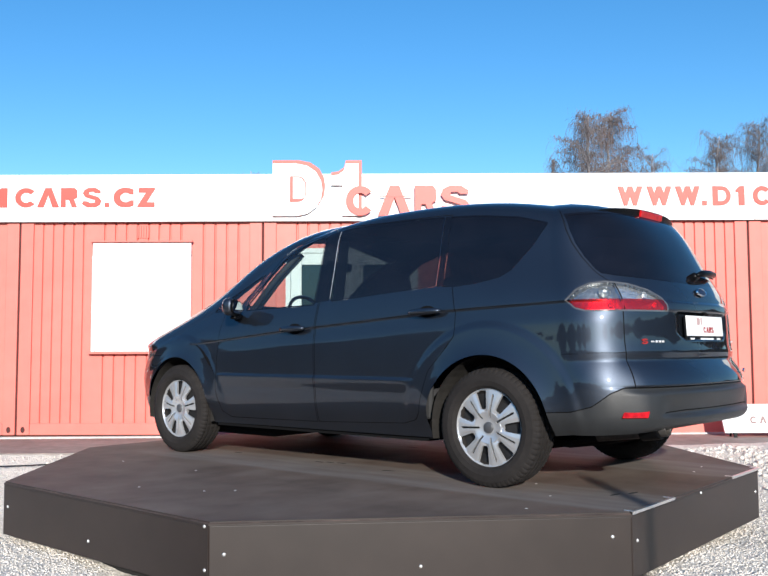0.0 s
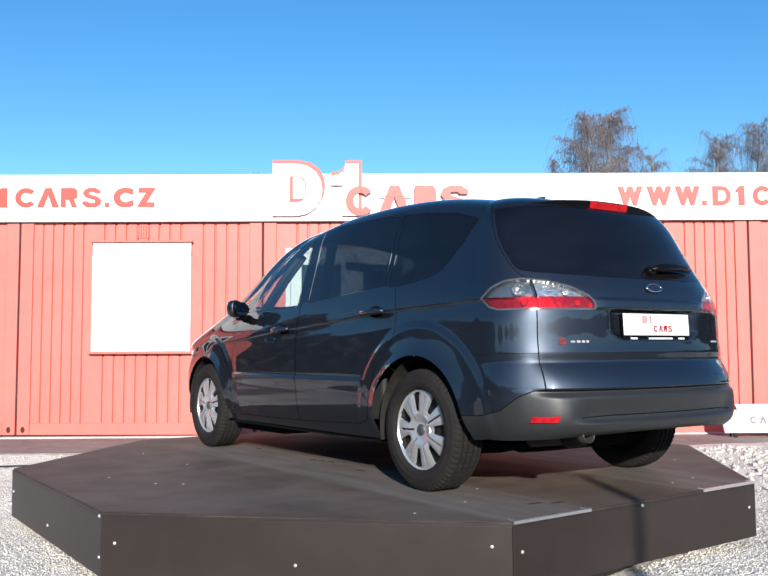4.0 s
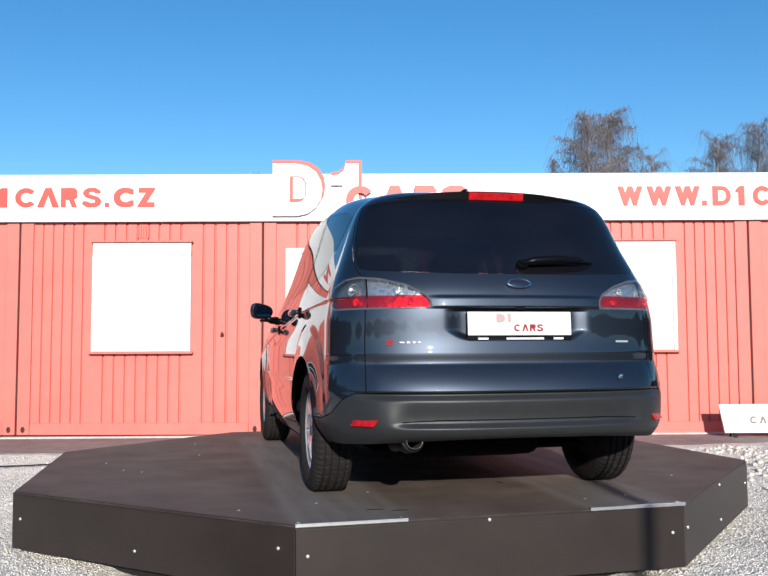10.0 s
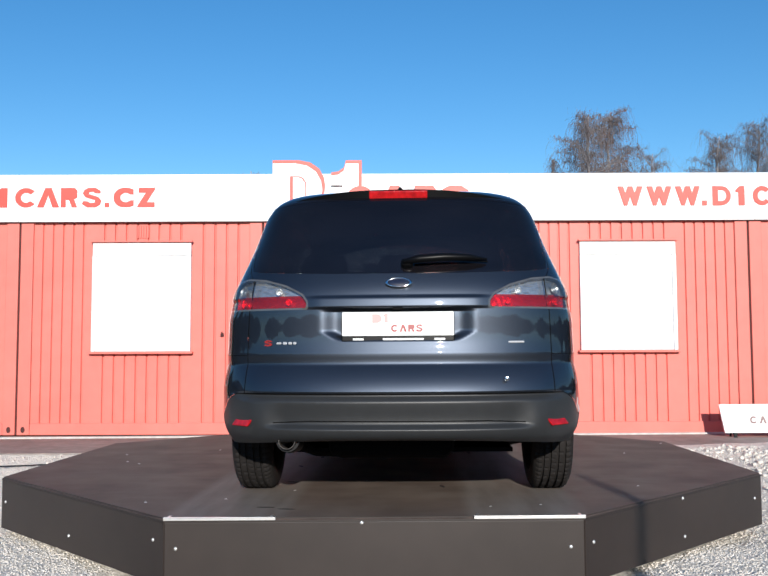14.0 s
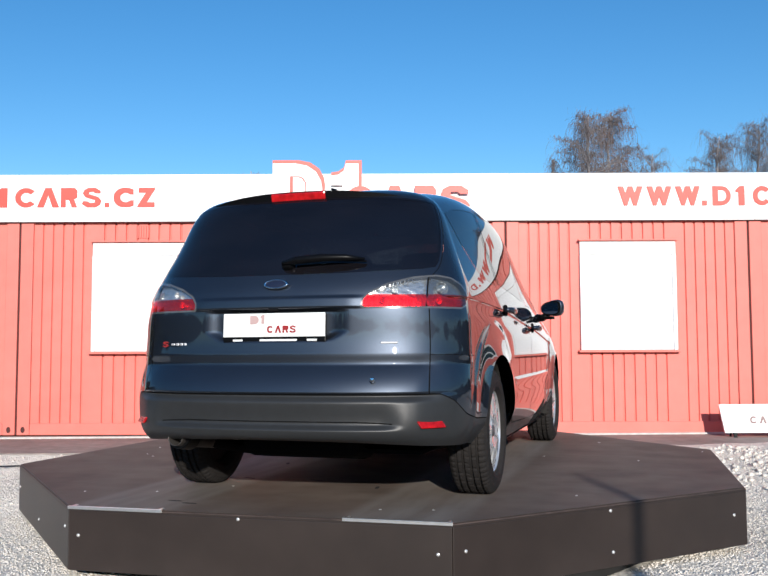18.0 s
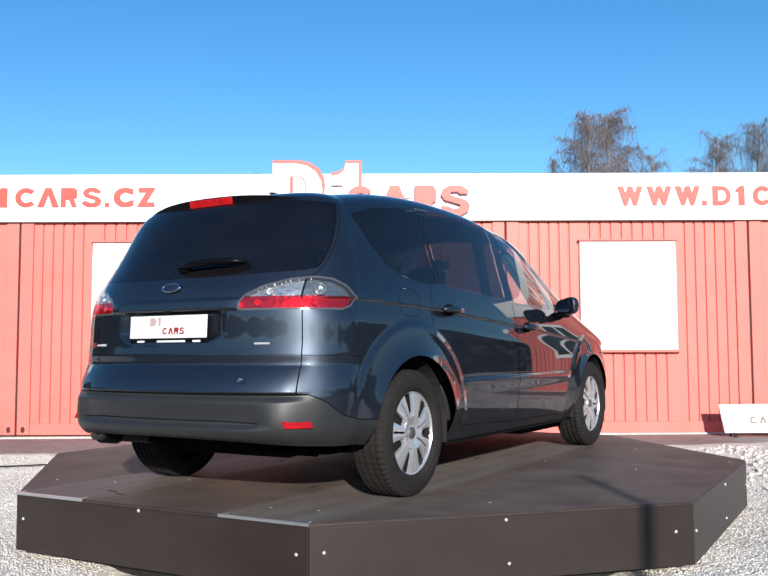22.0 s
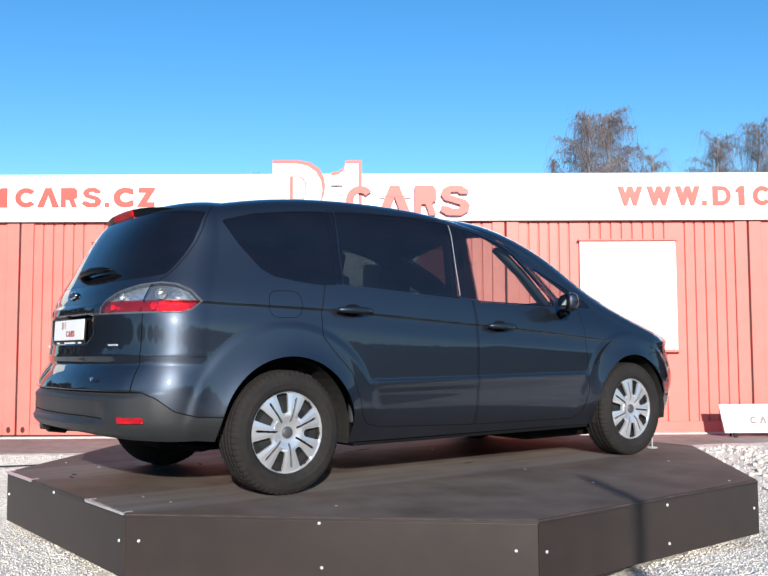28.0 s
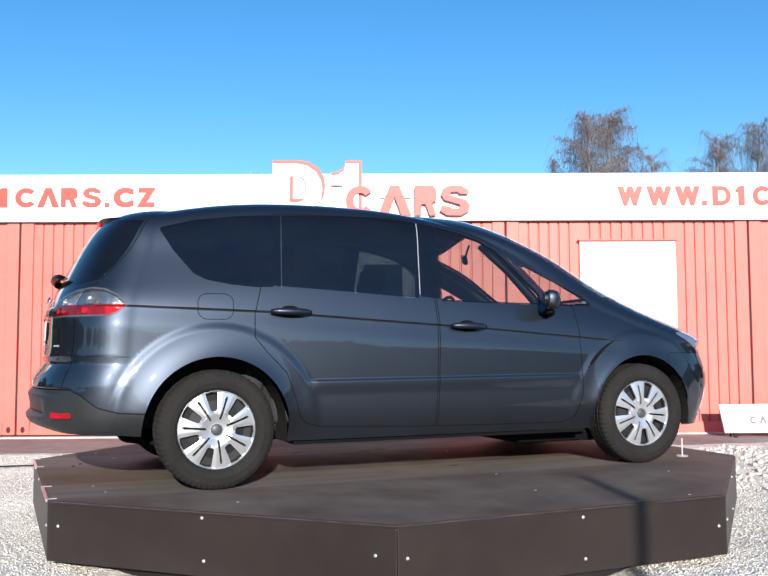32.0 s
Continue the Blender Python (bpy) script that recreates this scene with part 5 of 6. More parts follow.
def wheel_meshes(parent):
    """One wheel: tyre with grooves and shoulder blocks, wheel cover with seven slotted spokes, steel disc."""
    w = tagged(new("wheel"), "silver seven-spoke wheel cover in a worn tyre")
    w.parent = parent
    bm = bmesh.new()
    half, R = 0.108, 0.332
    prof = [(0.220, -half + 0.018), (0.234, -half + 0.004), (0.262, -half - 0.002), (0.298, -half + 0.006), (0.318, -half + 0.018), (R - 0.004, -half + 0.030)]
    for g in (-0.055, -0.020, 0.020, 0.055):
        prof += [(R - 0.001, g - 0.0072), (R - 0.014, g - 0.0056), (R - 0.014, g + 0.0056), (R - 0.001, g + 0.0072)]
    prof += [(R - 0.004, half - 0.030), (0.318, half - 0.018), (0.298, half - 0.006), (0.262, half + 0.002), (0.234, half - 0.004), (0.220, half - 0.018), (0.20, 0.06), (0.20, -0.06), (0.220, -half + 0.018)]
    lathe(bm, prof, 192, "X")
    for v in bm.verts:
        r = math.hypot(v.co.y, v.co.z)
        k = round(math.atan2(v.co.z, v.co.y) / (2 * math.pi) * 192)
        if abs(v.co.x) > 0.062 and r > 0.312 and k % 3 == 0:
            v.co.y *= (r - 0.0042) / r
            v.co.z *= (r - 0.0042) / r
        elif abs(v.co.x) < 0.062 and r > 0.328 and k % 6 == (0 if v.co.x > 0 else 3):
            v.co.y *= (r - 0.004) / r
            v.co.z *= (r - 0.004) / r
    part("tyre", bm, RUBBER, w, smooth=False)
    # cover, on the outer face (+x)
    bm = bmesh.new()
    nr, na = 48, 7 * 72
    r0, r1 = 0.030, 0.2265
    grid = []
    def cover_height(r, th):
        u = abs((th / (2 * math.pi) * 7) % 1.0 - 0.5)          # 0: middle of a spoke, 0.5: middle of an opening
        h = 0.094 - 0.016 * (r / 0.2) ** 2 + (0.008 if r > 0.212 else 0.0)
        q = min(1.0, max(0.0, (0.100 - r) / 0.065))
        h -= 0.017 * q * q * (3 - 2 * q)
        if 0.09 < r < 0.21:
            h -= 0.010 * max(0.0, (u - 0.17) / 0.33)
        return h
    for j in range(nr + 1):
        r = r0 + (r1 - r0) * j / nr
        grid.append([bm.verts.new((cover_height(r, 2 * math.pi * i / na), r * math.sin(2 * math.pi * i / na), r * math.cos(2 * math.pi * i / na))) for i in range(na)])
    for j in range(nr):
        for i in range(na):
            r = r0 + (r1 - r0) * (j + 0.5) / nr
            u = abs(((i + 0.5) / na * 7) % 1.0 - 0.5)
            arc = 2 * math.pi / 7 * r
            q = min(1.0, max(0.0, (r - 0.104) / 0.012), max(0.0, (0.207 - r) / 0.012))
            if 0.104 < r < 0.207 and (0.5 - u) * arc < (0.018 + 0.018 * (r - 0.104) / 0.103) - 0.010 * (1 - math.sqrt(1 - (1 - q) ** 2)):
                continue
            if 0.060 < r < 0.190 and u * arc < 0.0056:
                continue
            bm.faces.new((grid[j][i], grid[j][(i + 1) % na], grid[j + 1][(i + 1) % na], grid[j + 1][i]))
    bmesh.ops.recalc_face_normals(bm, faces=bm.faces)
    rim = bmesh.ops.extrude_edge_only(bm, edges=[e for e in bm.edges if e.is_boundary])
    for v in rim["geom"]:
        if isinstance(v, bmesh.types.BMVert):
            v.co.x -= 0.014
    part("wheel_cover", bm, COVER, w, "silver plastic wheel cover", smooth=False)
    bm = bmesh.new()
    lathe(bm, [(0.0005, 0.086), (0.026, 0.086), (0.031, 0.082), (0.034, 0.066)], 24, "X")
    part("hub_cap", bm, CAPGREY, w, "grey centre cap", smooth=True)
    bm = bmesh.new()
    lathe(bm, [(0.0, 0.050), (0.10, 0.052), (0.16, 0.040), (0.203, 0.045), (0.203, -0.05), (0.0, -0.05)], 36, "X")
    part("steel_disc", bm, STEEL, w, smooth=False)
    return w


def rounded_box(bm, size, at, bevel, seg=3):
    r = bmesh.ops.create_cube(bm, size=1.0, matrix=at @ Matrix.Diagonal((*size, 1)))
    es = list({e for v in r["verts"] for e in v.link_edges})
    bmesh.ops.bevel(bm, geom=es, offset=bevel, segments=seg, affect="EDGES", profile=0.5)
    return bm


def seat(parent, x, y, wide, z=0.42, name="front_seat"):
    s = tagged(new(name), "dark fabric car seat with a headrest")
    s.parent = parent
    s.matrix_basis = SEAT @ pose(x, y, 0)
    bm = bmesh.new()
    rounded_box(bm, (wide, 0.52, 0.18), pose(0, 0.1, z, 6), 0.05)
    part("cushion", bm, FABRIC, s, smooth=True)
    bm = bmesh.new()
    rounded_box(bm, (wide * 0.96, 0.16, 0.64), pose(0, -0.22, z + 0.34, -14), 0.06)
    part("backrest", bm, FABRIC, s, smooth=True)
    bm = bmesh.new()
    rounded_box(bm, (0.27, 0.11, 0.19), pose(0, -0.31, z + 0.79, -10), 0.045)
    tube(bm, [(-0.06, -0.30, z + 0.62), (-0.06, -0.31, z + 0.76)], 0.007, 6)
    tube(bm, [(0.06, -0.30, z + 0.62), (0.06, -0.31, z + 0.76)], 0.007, 6)
    part("headrest", bm, FABRIC, s, smooth=True)


def tail_y(x):
    """Depth of the tailgate at badge height."""
    return -0.46 - 0.438 * (1 - (abs(x) / 0.875) ** 2.5) ** (1 / 2.5)


def on_side(sh_pts, y, z):
    """The body's half width at a place on its side."""
    d = np.hypot(sh_pts[:, 1] - y, sh_pts[:, 2] - z) + (sh_pts[:, 0] < 0.5) * 9
    return sh_pts[int(np.argmin(d))]


def build_car():
    c = thing("car", "dark slate-blue people carrier with silver wheel covers on the turntable", "car", at=pose(0, 0, TOP))
    sh = cut_body()
    skin = np.array(sh.a)
    sh.part("body_shell", ("body_shell",), PAINT, c)
    for s in (1, -1):
        sh.part("front_wing", ("front_wing",), PAINT, c, s)
        sh.part("sill", ("sill",), PAINT, c, s)
        for n in ("front_door", "rear_door"):
            sh.part(n, (n,) , PAINT, c, s)
        if s == 1:
            sh.part("fuel_flap", ("fuel_flap",), PAINT, c, s)
        else:
            sh.part("side_panel", ("fuel_flap", "gap_fuel_flap"), PAINT, c, s, flange=0)
        sh.part("front_door_window", ("front_door_window",), GLASS, c, s, flange=0, label="green-tinted front side window")
        sh.part("quarter_light", ("quarter_light",), GLASS, c, s, flange=0)
        sh.part("rear_door_window", ("rear_door_window",), PRIVACY, c, s, flange=0, label="dark-tinted rear side window")
        sh.part("quarter_window", ("quarter_window",), REARDARK, c, s, flange=0, label="dark-tinted quarter window")
        sh.part("pillar_trim", ("pillar_trim",), REARDARK, c, s)
        sh.part("pillar_glint", ("pillar_glint",), SILVER, c, s, lift=0.002, label="silver strip painted as the sun's glint on the door pillar edge")
        sh.part("window_divider", ("window_divider",), REARDARK, c, s)
        sh.part("divider_edge", ("divider_edge",), PAINT, c, s, lift=0.002)
        sh.part("shoulder_line", ("groove",), GAP, c, s, lift=-0.0015)
        sh.part("corner_seam", ("groove_corner",), GAP, c, s, lift=-0.0015)
        sh.part("wing_crease_shade", ("wing_shade",), GAP, c, s, lift=-0.0015)
        sh.part("headlamp", ("headlamp",), HEADLENS, c, s)
        lamp = sh.part("tail_lamp", ("lamp_rim",), LENSSMOKE, c, s, flange=0.026, label="red and clear tail lamp in a smoked rim")
        for n, l, m, up in (("red_lens", ("lamp_red",), REDLENS, 0.001), ("clear_lens", ("lamp_clear", "lamp_rib"), CLEARLENS, 0.001), ("side_lens", ("lamp_side",), SIDELENS, 0.001), ("lens_rib", ("lamp_rib",), LENSSMOKE, -0.010), ("lens_gap", ("lamp",), GAP, 0.0), ("reflector", ("lamp_red", "lamp_clear", "lamp_rib", "lamp_side", "lamp"), REFLECTOR, -0.024)):
            sh.part(n, l, m, lamp, s, lift=up).matrix_basis = Matrix.Identity(4)
        # bulbs in turned bowls behind the lens
        for along, z, r, mat in ((0.820, 1.062, 0.032, REFLECTOR), (0.585, 1.050, 0.018, REFLECTOR), (0.53, 0.997, 0.016, REFLECTOR), (0.80, 0.997, 0.018, REFLECTOR)):
            k = int(np.argmin(np.hypot(skin[:, A_] - along, skin[:, Z_] - z) + (skin[:, Y_] > -0.15) * 9))
            p, nn = Vector(skin[k, :3]), Vector(skin[k, 3:6])
            p.x, nn.x = s * p.x, s * nn.x
            bm = bmesh.new()
            lathe(bm, [(r, -0.003), (r * 0.9, -0.010), (r * 0.6, -0.017), (r * 0.22, -0.021)], 20)
            bmesh.ops.create_uvsphere(bm, u_segments=10, v_segments=8, radius=r * 0.34, matrix=Matrix.Translation((0, 0, -0.013)))
            part("bulb_bowl", bm, mat, lamp, smooth=True, at=Matrix.Translation(p) @ nn.to_track_quat("Z", "Y").to_matrix().to_4x4())
    sh.part("bonnet", ("bonnet",), PAINT, c)
    sh.part("tailgate", ("tailgate",), PAINT, c)
    sh.part("rear_bumper", ("rear_bumper",), PLASTIC, c, label="dark grey plastic rear bumper")
    sh.part("front_bumper", ("front_bumper",), PAINT, c)
    sh.part("bumper_groove", ("groove_bumper",), GAP, c, lift=-0.003)
    sh.part("tail_lining", ("tailgate", "rear_bumper", "groove_bumper", "gap_tailgate", "gap_rear_bumper"), GAP, c, lift=-0.022)
    sh.part("windscreen", ("windscreen",), GLASS, c, flange=0)
    sh.part("rear_window", ("rear_window",), REARDARK, c, flange=0, label="dark-tinted rear window")
    sh.part("window_seal", ("window_seal",), REARDARK, c, lift=0.0012)
    gaps = tuple("gap_" + n for n in ("tailgate", "rear_bumper", "bonnet", "front_bumper", "front_door", "rear_door"))
    for s in (1, -1):
        tagged(sh.part("panel_gap", gaps + (("gap_fuel_flap",) if s == 1 else ()), GAP, c, s, lift=-0.0015), kind="stuff")
        sh.part("door_lining", ("front_door", "rear_door", "gap_front_door", "gap_rear_door", "groove"), GAP, c, s, lift=-0.018)

    # wheels: front pair turned straight
    w = wheel_meshes(c)
    w.matrix_basis = SEAT @ pose(0.800, 0, 0.331, 8)
    for x, y, turn in ((-0.800, 0.0, 180), (0.795, 2.85, 0), (-0.795, 2.85, 180)):
        copy_thing(w, SEAT @ pose(x, y, 0.331, 0, 0, turn) @ pose(0, 0, 0, 31 * (y + 1) + x * 20))
    # dark wheel houses and floor pan
    for x in (1, -1):
        for y in (0.0, 2.85):
            bm = bmesh.new()
            r = 0.402 if y == 0 else 0.388
            a0, a1 = radians(-12), radians(178 if y == 0 else 192)
            pts = [(r * math.cos(a0 + (a1 - a0) * k / 24), r * math.sin(a0 + (a1 - a0) * k / 24)) for k in range(25)]
            out = [bm.verts.new((x * 0.875, y + p[0], 0.33 + p[1])) for p in pts]
            mid = [bm.verts.new((x * 0.62, y + p[0], 0.33 + p[1])) for p in pts]
            for k in range(24):
                bm.faces.new((out[k], out[k + 1], mid[k + 1], mid[k]))
            bm.faces.new(mid)
            part("wheel_arch_liner", bm, LINER, c, at=SEAT)
    bm = bmesh.new()
    box(bm, -0.58, 0.58, -0.35, 3.4, 0.235, 0.255)
    box(bm, -0.58, 0.58, -0.72, -0.352, 0.33, 0.35)
    box(bm, -0.84, 0.84, 0.45, 2.42, 0.225, 0.245)
    part("floor_pan", bm, GAP, c, at=SEAT)
    bm = bmesh.new()
    tube(bm, [(-0.70, 0.02, 0.30), (-0.45, 0.10, 0.24), (0.45, 0.10, 0.24), (0.70, 0.02, 0.30)], 0.05, 10)
    part("rear_axle", bm, STEEL, c, smooth=True, at=SEAT)
    bm = bmesh.new()
    rounded_box(bm, (1.30, 1.15, 0.10), pose(0, 2.60, 0.19), 0.04, 2)
    part("engine_shield", bm, GAP, c, at=SEAT)
    for x in (1, -1):
        bm = bmesh.new()
        rounded_box(bm, (0.12, 0.012, 0.11), pose(x * 0.80, 0.425, 0.295), 0.004, 2)
        part("mud_flap", bm, BLACK, c, at=SEAT)
    # door handles
    for x in (1, -1):
        for y, z in ((0.415, 0.990), (1.545, 0.912)):
            p = on_side(skin, y, z)
            m = SEAT @ Matrix.Translation((x * p[0], y, z))
            # flat near-black oval painted for the shade in the handle's cup
            bm = bmesh.new()
            prism(bm, [(0.062 * math.cos(k * math.pi / 12), 0.034 * math.sin(k * math.pi / 12)) for k in range(24)], -0.004, 0.004)
            bmesh.ops.rotate(bm, verts=bm.verts, cent=(0, 0, 0), matrix=Matrix.Rotation(radians(90), 3, "Z"))
            for v in bm.verts:
                v.co.x *= 0.6
            part("cup_shade", bm, GAP, c, at=m)
            bm = bmesh.new()
            path = [(x * (0.012 + 0.034 * math.sin(math.pi * min(1, max(0, (k + 0.3) / 12.6))) ** 0.45), -0.118 + 0.236 * k / 12, -0.004 * (k / 12)) for k in range(13)]
            tube(bm, path, [0.011 + 0.010 * math.sin(math.pi * k / 12) ** 0.6 for k in range(13)], 10)
            part("door_handle", bm, PAINT, c, smooth=True, at=m)
    # mirrors
    for x in (1, -1):
        mm = new("door_mirror")
        mm.parent = c
        mm.matrix_basis = SEAT @ pose(x * 0.975, 2.085, 1.072, 0, 0, -24 * x) @ Matrix.Scale(0.92, 4)
        bm = bmesh.new()
        bmesh.ops.create_uvsphere(bm, u_segments=28, v_segments=18, radius=1.0)
        for v in bm.verts:
            q = v.co.copy()
            q = Vector([math.copysign(abs(t) ** 0.72, t) for t in q])
            v.co = Vector((q.x * 0.098, q.y * 0.078 if q.y > 0 else q.y * 0.030, q.z * (0.064 + 0.016 * q.x * x) + 0.006 * q.x * x))
        part("housing", bm, PAINT, mm, smooth=True)
        bm = bmesh.new()
        prism(bm, [(x * 0.078 * math.copysign(abs(math.cos(a)) ** 0.6, math.cos(a)), 0.047 * (1 + 0.22 * math.cos(a)) * math.copysign(abs(math.sin(a)) ** 0.8, math.sin(a)) + 0.005 * math.cos(a)) for a in [k * math.pi / 16 for k in range(32)]], -0.034, -0.030)
        bmesh.ops.recalc_face_normals(bm, faces=bm.faces)
        bmesh.ops.rotate(bm, verts=bm.verts, cent=(0, -0.032, 0), matrix=Matrix.Rotation(radians(0.5), 3, "X"))
        part("mirror_glass", bm, MIRROR, mm, "mirror glass facing backwards")
        bm = bmesh.new()
        prism(bm, [(x * 0.091 * math.copysign(abs(math.cos(a)) ** 0.65, math.cos(a)), 0.056 * (1 + 0.22 * math.cos(a)) * math.copysign(abs(math.sin(a)) ** 0.8, math.sin(a)) + 0.005 * math.cos(a)) for a in [k * math.pi / 16 for k in range(32)]], -0.0285, -0.012)
        bmesh.ops.recalc_face_normals(bm, faces=bm.faces)
        part("bezel", bm, BLACK, mm)
        bm = bmesh.new()
        tube(bm, [(-x * 0.155, 0.03, -0.075), (-x * 0.10, 0.02, -0.075), (-x * 0.05, 0.01, -0.05)], [0.035, 0.03, 0.028], 12)
        part("mirror_foot", bm, BLACK, mm, smooth=True)
        bm = bmesh.new()
        rounded_box(bm, (0.08, 0.05, 0.024), pose(-x * 0.03, 0.005, -0.078), 0.010, 2)
        part("puddle_lamp", bm, BLACK, mm)
    # spoiler with brake lamp
    bm = bmesh.new()
    n = 25
    up, lo, fr = [], [], []
    for k in range(n):
        u = -1 + 2 * k / (n - 1)
        x = u * 0.640
        y = -0.590 + 0.165 * abs(u) ** 2.8
        z = 1.575 - 0.060 * abs(u) ** 2.4
        fr.append(bm.verts.new((x * 0.98, y + 0.20, z + 0.032 - 0.012 * abs(u) ** 2)))
        up.append(bm.verts.new((x, y, z)))
        lo.append(bm.verts.new((x, y + 0.008, z - 0.042 * (1 - 0.45 * abs(u) ** 3))))
    inn = [bm.verts.new((v.co.x * 0.98, v.co.y + 0.09, v.co.z - 0.006)) for v in lo]
    for k in range(n - 1):
        bm.faces.new((fr[k], fr[k + 1], up[k + 1], up[k]))
        bm.faces.new((up[k], up[k + 1], lo[k + 1], lo[k]))
        bm.faces.new((lo[k], lo[k + 1], inn[k + 1], inn[k]))
    part("roof_spoiler", bm, BLACK, c, "black roof spoiler", smooth=False, at=SEAT)
    bm = bmesh.new()
    rounded_box(bm, (0.295, 0.026, 0.042), pose(0, -0.580, 1.550, 14), 0.006, 2)
    part("brake_lamp", bm, LENSRED, c, "red high brake lamp", at=SEAT)
    # wiper
    wp = new("rear_wiper")
    wp.parent = c
    wp.matrix_basis = SEAT @ pose(0, 0.028, 0)
    bm = bmesh.new()
    rounded_box(bm, (0.06, 0.05, 0.045), pose(0.045, -0.848, 1.175, -30), 0.018)
    tube(bm, [(0.025, -0.872, 1.182), (0.10, -0.874, 1.195), (0.22, -0.868, 1.203), (0.34, -0.850, 1.203), (0.425, -0.822, 1.196)], [0.010, 0.021, 0.021, 0.016, 0.005], 10)
    part("arm", bm, BLACK, wp, smooth=True)
    bm = bmesh.new()
    tube(bm, [(0.08, -0.848, 1.186), (0.24, -0.838, 1.196), (0.43, -0.810, 1.186)], [0.006, 0.008, 0.005], 6)
    part("blade", bm, BLACK, wp)
    # number plate with plain marks, badges
    pl = tagged(new("number_plate"), "white advertising plate with red marks")
    pl.parent = c
    pl.matrix_basis = SEAT @ pose(0.0, -0.887, 0.879, -3)
    bm = bmesh.new()
    rounded_box(bm, (0.528, 0.014, 0.136), pose(0, 0.006, -0.006), 0.005, 2)
    part("holder", bm, BLACK, pl)
    bm = bmesh.new()
    rounded_box(bm, (0.522, 0.006, 0.112), pose(0, -0.0035, 0.008), 0.002, 1)
    part("plate", bm, PLATEWHITE, pl)
    for kind, x0, wd, z0, h in (("half", -0.12, 0.045, 0.012, 0.042), ("bar", -0.068, 0.022, 0.014, 0.042), ("ring", -0.032, 0.034, -0.030, 0.034), ("wedge", 0.008, 0.034, -0.030, 0.034), ("block", 0.048, 0.030, -0.030, 0.034), ("curl", 0.084, 0.032, -0.030, 0.034)):
        plate(pl, "mark", PALERED if z0 > 0 else BADGERED, shape_outline(kind, x0, z0, wd, h), -0.0082, -0.006)
    for x0, wd in ((-0.21, 0.05), (-0.07, 0.19), (0.17, 0.05)):
        plate(pl, "small_print", LABEL, shape_outline("box", x0, -0.068, wd, 0.009), -0.0032, -0.0012)
    bd = new("tailgate_badge")
    bd.parent = c
    bd.matrix_basis = SEAT @ pose(0.005, -0.872, 1.080, -24) @ Matrix.Scale(0.9, 4)
    bm = bmesh.new()
    lathe(bm, [(0.056, 0.0), (0.058, -0.008), (0.064, -0.0095), (0.069, -0.006), (0.071, 0.004)], 36, "Y")
    for v in bm.verts:
        v.co.z *= 0.40
    part("rim", bm, CHROME, bd, smooth=True)
    bm = bmesh.new()
    lathe(bm, [(0.0005, -0.0070), (0.052, -0.0065), (0.060, -0.004)], 36, "Y")
    for v in bm.verts:
        v.co.z *= 0.40
    part("field", bm, BADGEBLUE, bd, smooth=True)
    for x0, wd, mat, h in ((-0.580, 0.026, SILVER, 0.010), (-0.547, 0.020, SILVER, 0.013), (-0.520, 0.018, SILVER, 0.013), (-0.496, 0.016, SILVER, 0.013), (0.515, 0.080, SILVER, 0.010)):
        bm = bmesh.new()
        rounded_box(bm, (wd, 0.008, h), pose(x0 + wd / 2, tail_y(x0 + wd / 2) - 0.001, 0.800, 0, 0, 16 if x0 > 0 else -16), 0.003, 1)
        part("model_badge", bm, mat, c, at=SEAT)
    mk = new("model_badge")
    mk.parent = c
    mk.matrix_basis = SEAT @ pose(-0.640, tail_y(0.64) - 0.001, 0.787, 0, 0, -22)
    plate(mk, "red_mark", BADGERED, shape_outline("curl", 0.0, 0.0, 0.042, 0.028), -0.004, 0.006)
    # reflectors, exhaust, aerial, parking sensors
    for x in (1, -1):
        bm = bmesh.new()
        k = int(np.argmin(np.hypot(skin[:, X_] - 0.742, skin[:, Z_] - 0.428) + (skin[:, Y_] > -0.45) * 9))
        n = Vector(skin[k, 3:6])
        yaw = math.degrees(math.atan2(n.x, -n.y))
        rounded_box(bm, (0.135, 0.012, 0.034), pose(x * skin[k, 0], skin[k, 1], 0.428, 0, 0, yaw * x), 0.005, 2)
        for v in bm.verts:
            v.co.x += -0.7 * (v.co.z - 0.428) * x
        part("reflector", bm, LENSRED, c, "red bumper reflector", at=SEAT)
    ex = new("exhaust_pipe")
    ex.parent = c
    ex.matrix_basis = SEAT @ pose(-0.522, -0.880, 0.346, -8) @ Matrix.Scale(1.18, 4)
    bm = bmesh.new()
    lathe(bm, [(0.030, 0.34), (0.034, 0.0), (0.0325, -0.004), (0.030, 0.0), (0.028, 0.24), (0.0005, 0.242)], 28, "Y")
    part("tip", bm, PIPE, ex, "dull grey exhaust tip", smooth=True)
    # black ring added in place of the shaded notch in the bumper
    bm = bmesh.new()
    lathe(bm, [(0.036, 0.03), (0.046, 0.03), (0.049, 0.036), (0.049, 0.12)], 28, "Y")
    for v in bm.verts:
        v.co.z += 0.004
    part("notch_shade", bm, BLACK, ex)
    bm = bmesh.new()
    tube(bm, [(0.0, 0.25, 0.0), (0.05, 0.6, -0.02), (0.35, 1.2, -0.02)], 0.025, 10)
    rounded_box(bm, (0.55, 0.30, 0.15), pose(0.40, 0.50, 0.02), 0.05)
    part("silencer", bm, GAP, ex)
    bm = bmesh.new()
    tube(bm, [(0, -0.02, 1.655), (0, -0.05, 1.672), (0, -0.10, 1.675)], [0.022, 0.014, 0.004], 8)
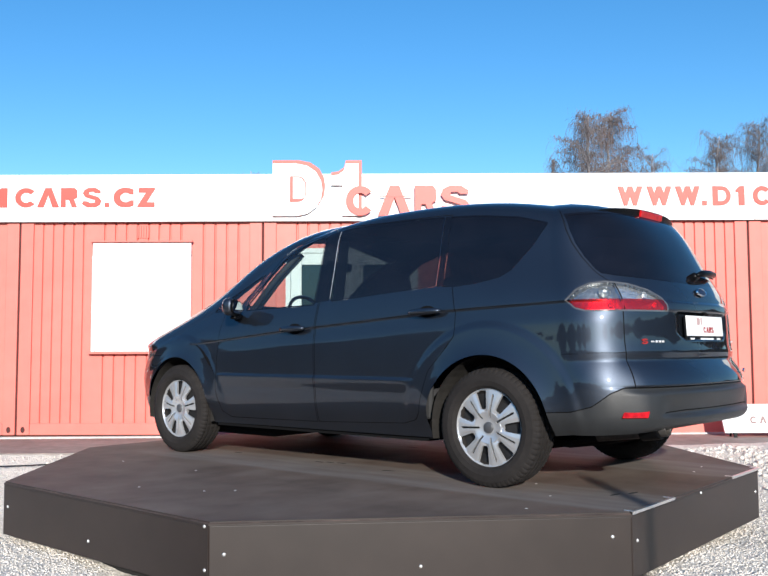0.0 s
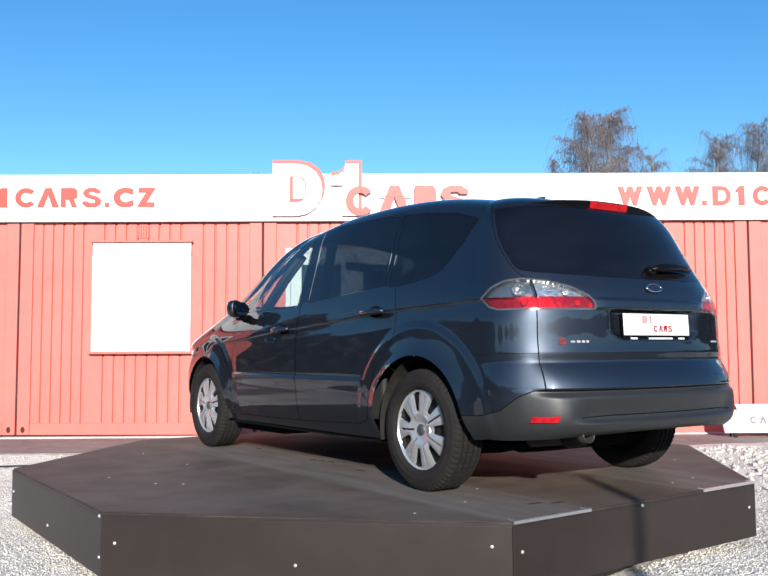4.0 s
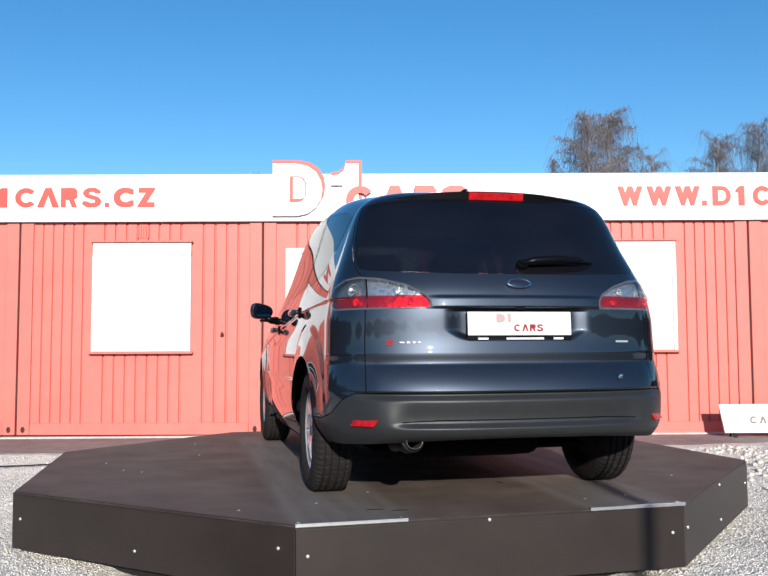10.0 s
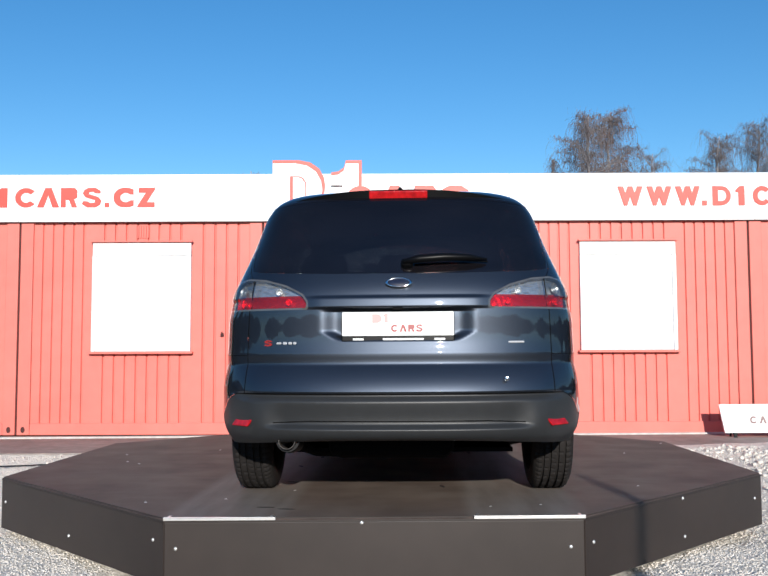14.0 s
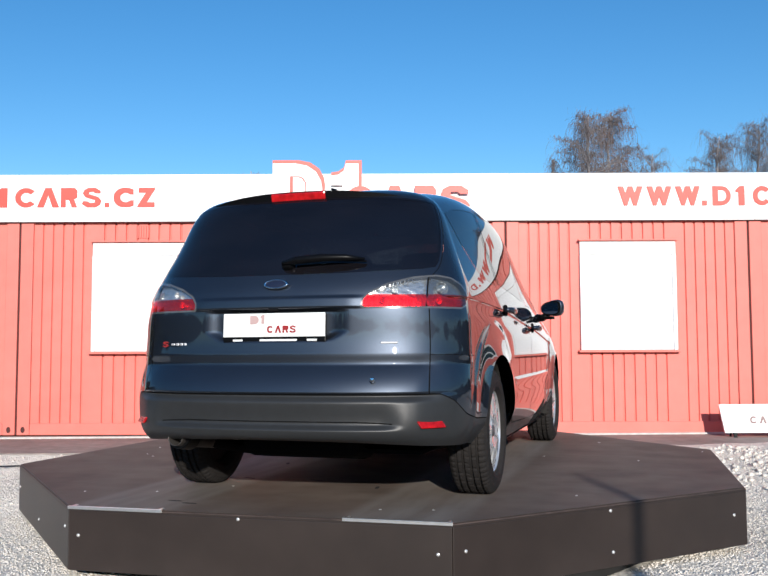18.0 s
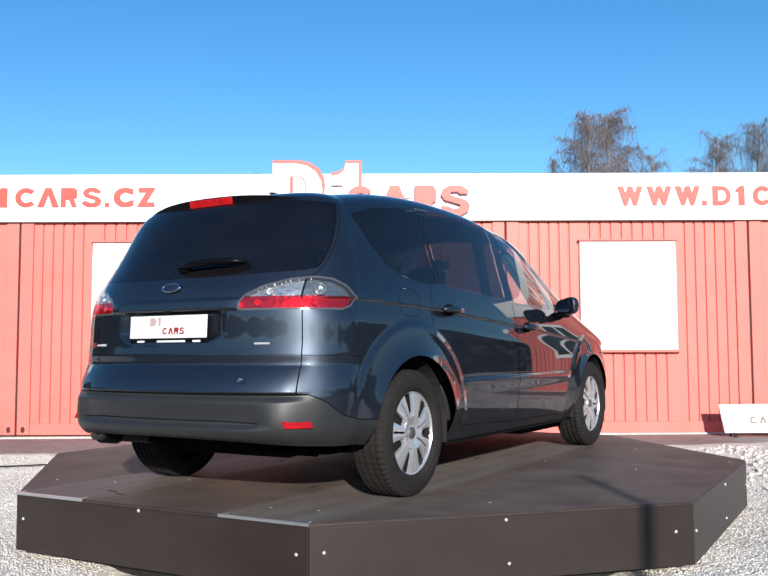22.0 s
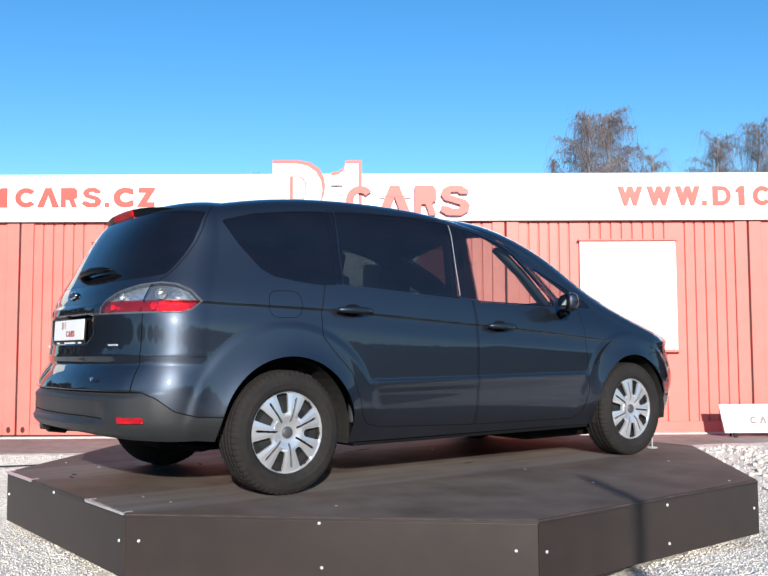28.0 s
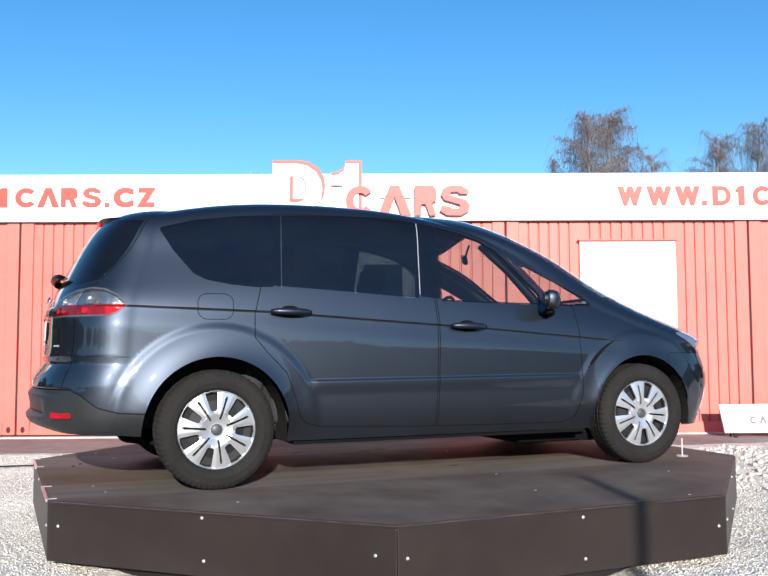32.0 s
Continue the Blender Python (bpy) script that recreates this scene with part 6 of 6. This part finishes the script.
    part("aerial_foot", bm, BLACK, c, at=SEAT)
    bm = bmesh.new()
    lathe(bm, [(0.0005, -0.006), (0.011, -0.004), (0.013, 0.004)], 12, "Y")
    part("lock_button", bm, CHROME, c, at=SEAT @ pose(0.50, -0.925, 0.630))
    bm = bmesh.new()
    rounded_box(bm, (0.05, 0.006, 0.012), pose(0, 0, 0), 0.002, 1)
    part("gate_button", bm, GAP, c, at=SEAT @ pose(0.0, -0.895, 0.958))

    # cabin
    seat(c, 0.36, 1.42, 0.52)
    seat(c, -0.36, 1.42, 0.52)
    for x in (-0.46, 0.0, 0.46):
        seat(c, x, 0.52, 0.44, 0.44, "rear_seat")
    bm = bmesh.new()
    rounded_box(bm, (1.42, 0.55, 0.30), pose(0, 2.42, 0.90, -8), 0.10)
    rounded_box(bm, (0.44, 0.22, 0.10), pose(-0.37, 2.24, 1.03, -8), 0.04)
    part("dashboard", bm, DASH, c, smooth=True, at=SEAT)
    bm = bmesh.new()
    box(bm, -0.78, 0.78, 0.45, 2.6, 0.28, 0.31)
    box(bm, -0.50, 0.50, -0.55, 0.449, 0.36, 0.38)
    part("cabin_floor", bm, DASH, c, at=SEAT)
    sw = new("steering_wheel")
    sw.parent = c
    sw.matrix_basis = SEAT @ pose(-0.37, 1.95, 1.00, 65)
    bm = bmesh.new()
    tube(bm, [(0.185 * math.cos(k * math.pi / 16), 0.185 * math.sin(k * math.pi / 16), 0) for k in range(33)], 0.014, 8, False)
    part("rim", bm, BLACK, sw, smooth=True)
    bm = bmesh.new()
    rounded_box(bm, (0.34, 0.035, 0.02), pose(0, 0.0, -0.01), 0.008, 2)
    rounded_box(bm, (0.14, 0.12, 0.04), pose(0, -0.01, -0.01), 0.015, 2)
    rounded_box(bm, (0.035, 0.17, 0.02), pose(0, -0.09, -0.01), 0.008, 2)
    part("hub", bm, BLACK, sw)
    bm = bmesh.new()
    rounded_box(bm, (0.20, 0.035, 0.068), pose(0, 1.98, 1.42, 12, 8, -22), 0.016, 3)
    tube(bm, [(0, 1.99, 1.45), (0, 2.02, 1.53)], 0.008, 6)
    part("inner_mirror", bm, BLACK, c, at=SEAT)
    for x in (1, -1):
        bm = bmesh.new()
        tube(bm, [(x * 0.625, 1.80, 1.45), (x * 0.675, 1.98, 1.28), (x * 0.745, 2.16, 1.05)], 0.024, 8)
        part("pillar_lining", bm, DASH, c, smooth=True, at=SEAT)
        bm = bmesh.new()
        tube(bm, [(x * 0.585, 1.75, 1.52), (x * 0.625, 2.15, 1.335), (x * 0.665, 2.60, 1.09)], 0.020, 8)
        part("pillar_lining", bm, DASH, c, smooth=True, at=SEAT)
        bm = bmesh.new()
        tube(bm, [(x * 0.585, 1.80, 1.45), (x * 0.635, 1.98, 1.28), (x * 0.705, 2.16, 1.05)], 0.022, 8)
        part("pillar_lining", bm, DASH, c, smooth=True, at=SEAT)
        bm = bmesh.new()
        tube(bm, [(x * 0.72, 1.31, 1.05), (x * 0.62, 1.345, 1.50)], 0.035, 8)
        part("pillar_lining", bm, TRIM, c, smooth=True, at=SEAT)
        bm = bmesh.new()
        box(bm, x * 0.80 - 0.02, x * 0.80 + 0.02, 0.45, 2.3, 0.35, 1.02, 0.015)
        part("door_lining", bm, DASH, c, at=SEAT)
    bm = bmesh.new()
    rounded_box(bm, (1.04, 1.35, 0.02), pose(0, 0.75, 1.60, 0), 0.008, 2)
    part("headlining", bm, TRIM, c, at=SEAT)
    return c


# ---- build ----
ROOMGLASS = material("door_glass", (0.02, 0.035, 0.035), 0.06, vary=0.05, spec=0.6)
build_ground()
build_paving()
for i in range(5):
    container(i)
joint_strips()
build_sign()
build_small_sign()
build_hub()
turntable = build_turntable()
car = build_car()
build_trees()
build_post()
build_backdrop()
build_cable()
build_stones()


def heading(t):
    """Degrees by which the turntable has turned, at t seconds."""
    s = (t - 16.0) / 16.0
    return 80.31 - 59.14 * s + 0.70 * s ** 2 + 0.326 * s ** 3 - 0.907 * s ** 4 - 90.0


def motions():
    rows = [(float(t), heading(t)) for t in range(0, 33, 2)]
    walk(turntable, [(t, pose(0, 0, TOP, 0, 0, a)) for t, a in rows])
    walk(car, [(t, pose(0, 0, TOP, 0, 0, a)) for t, a in rows])


motions()
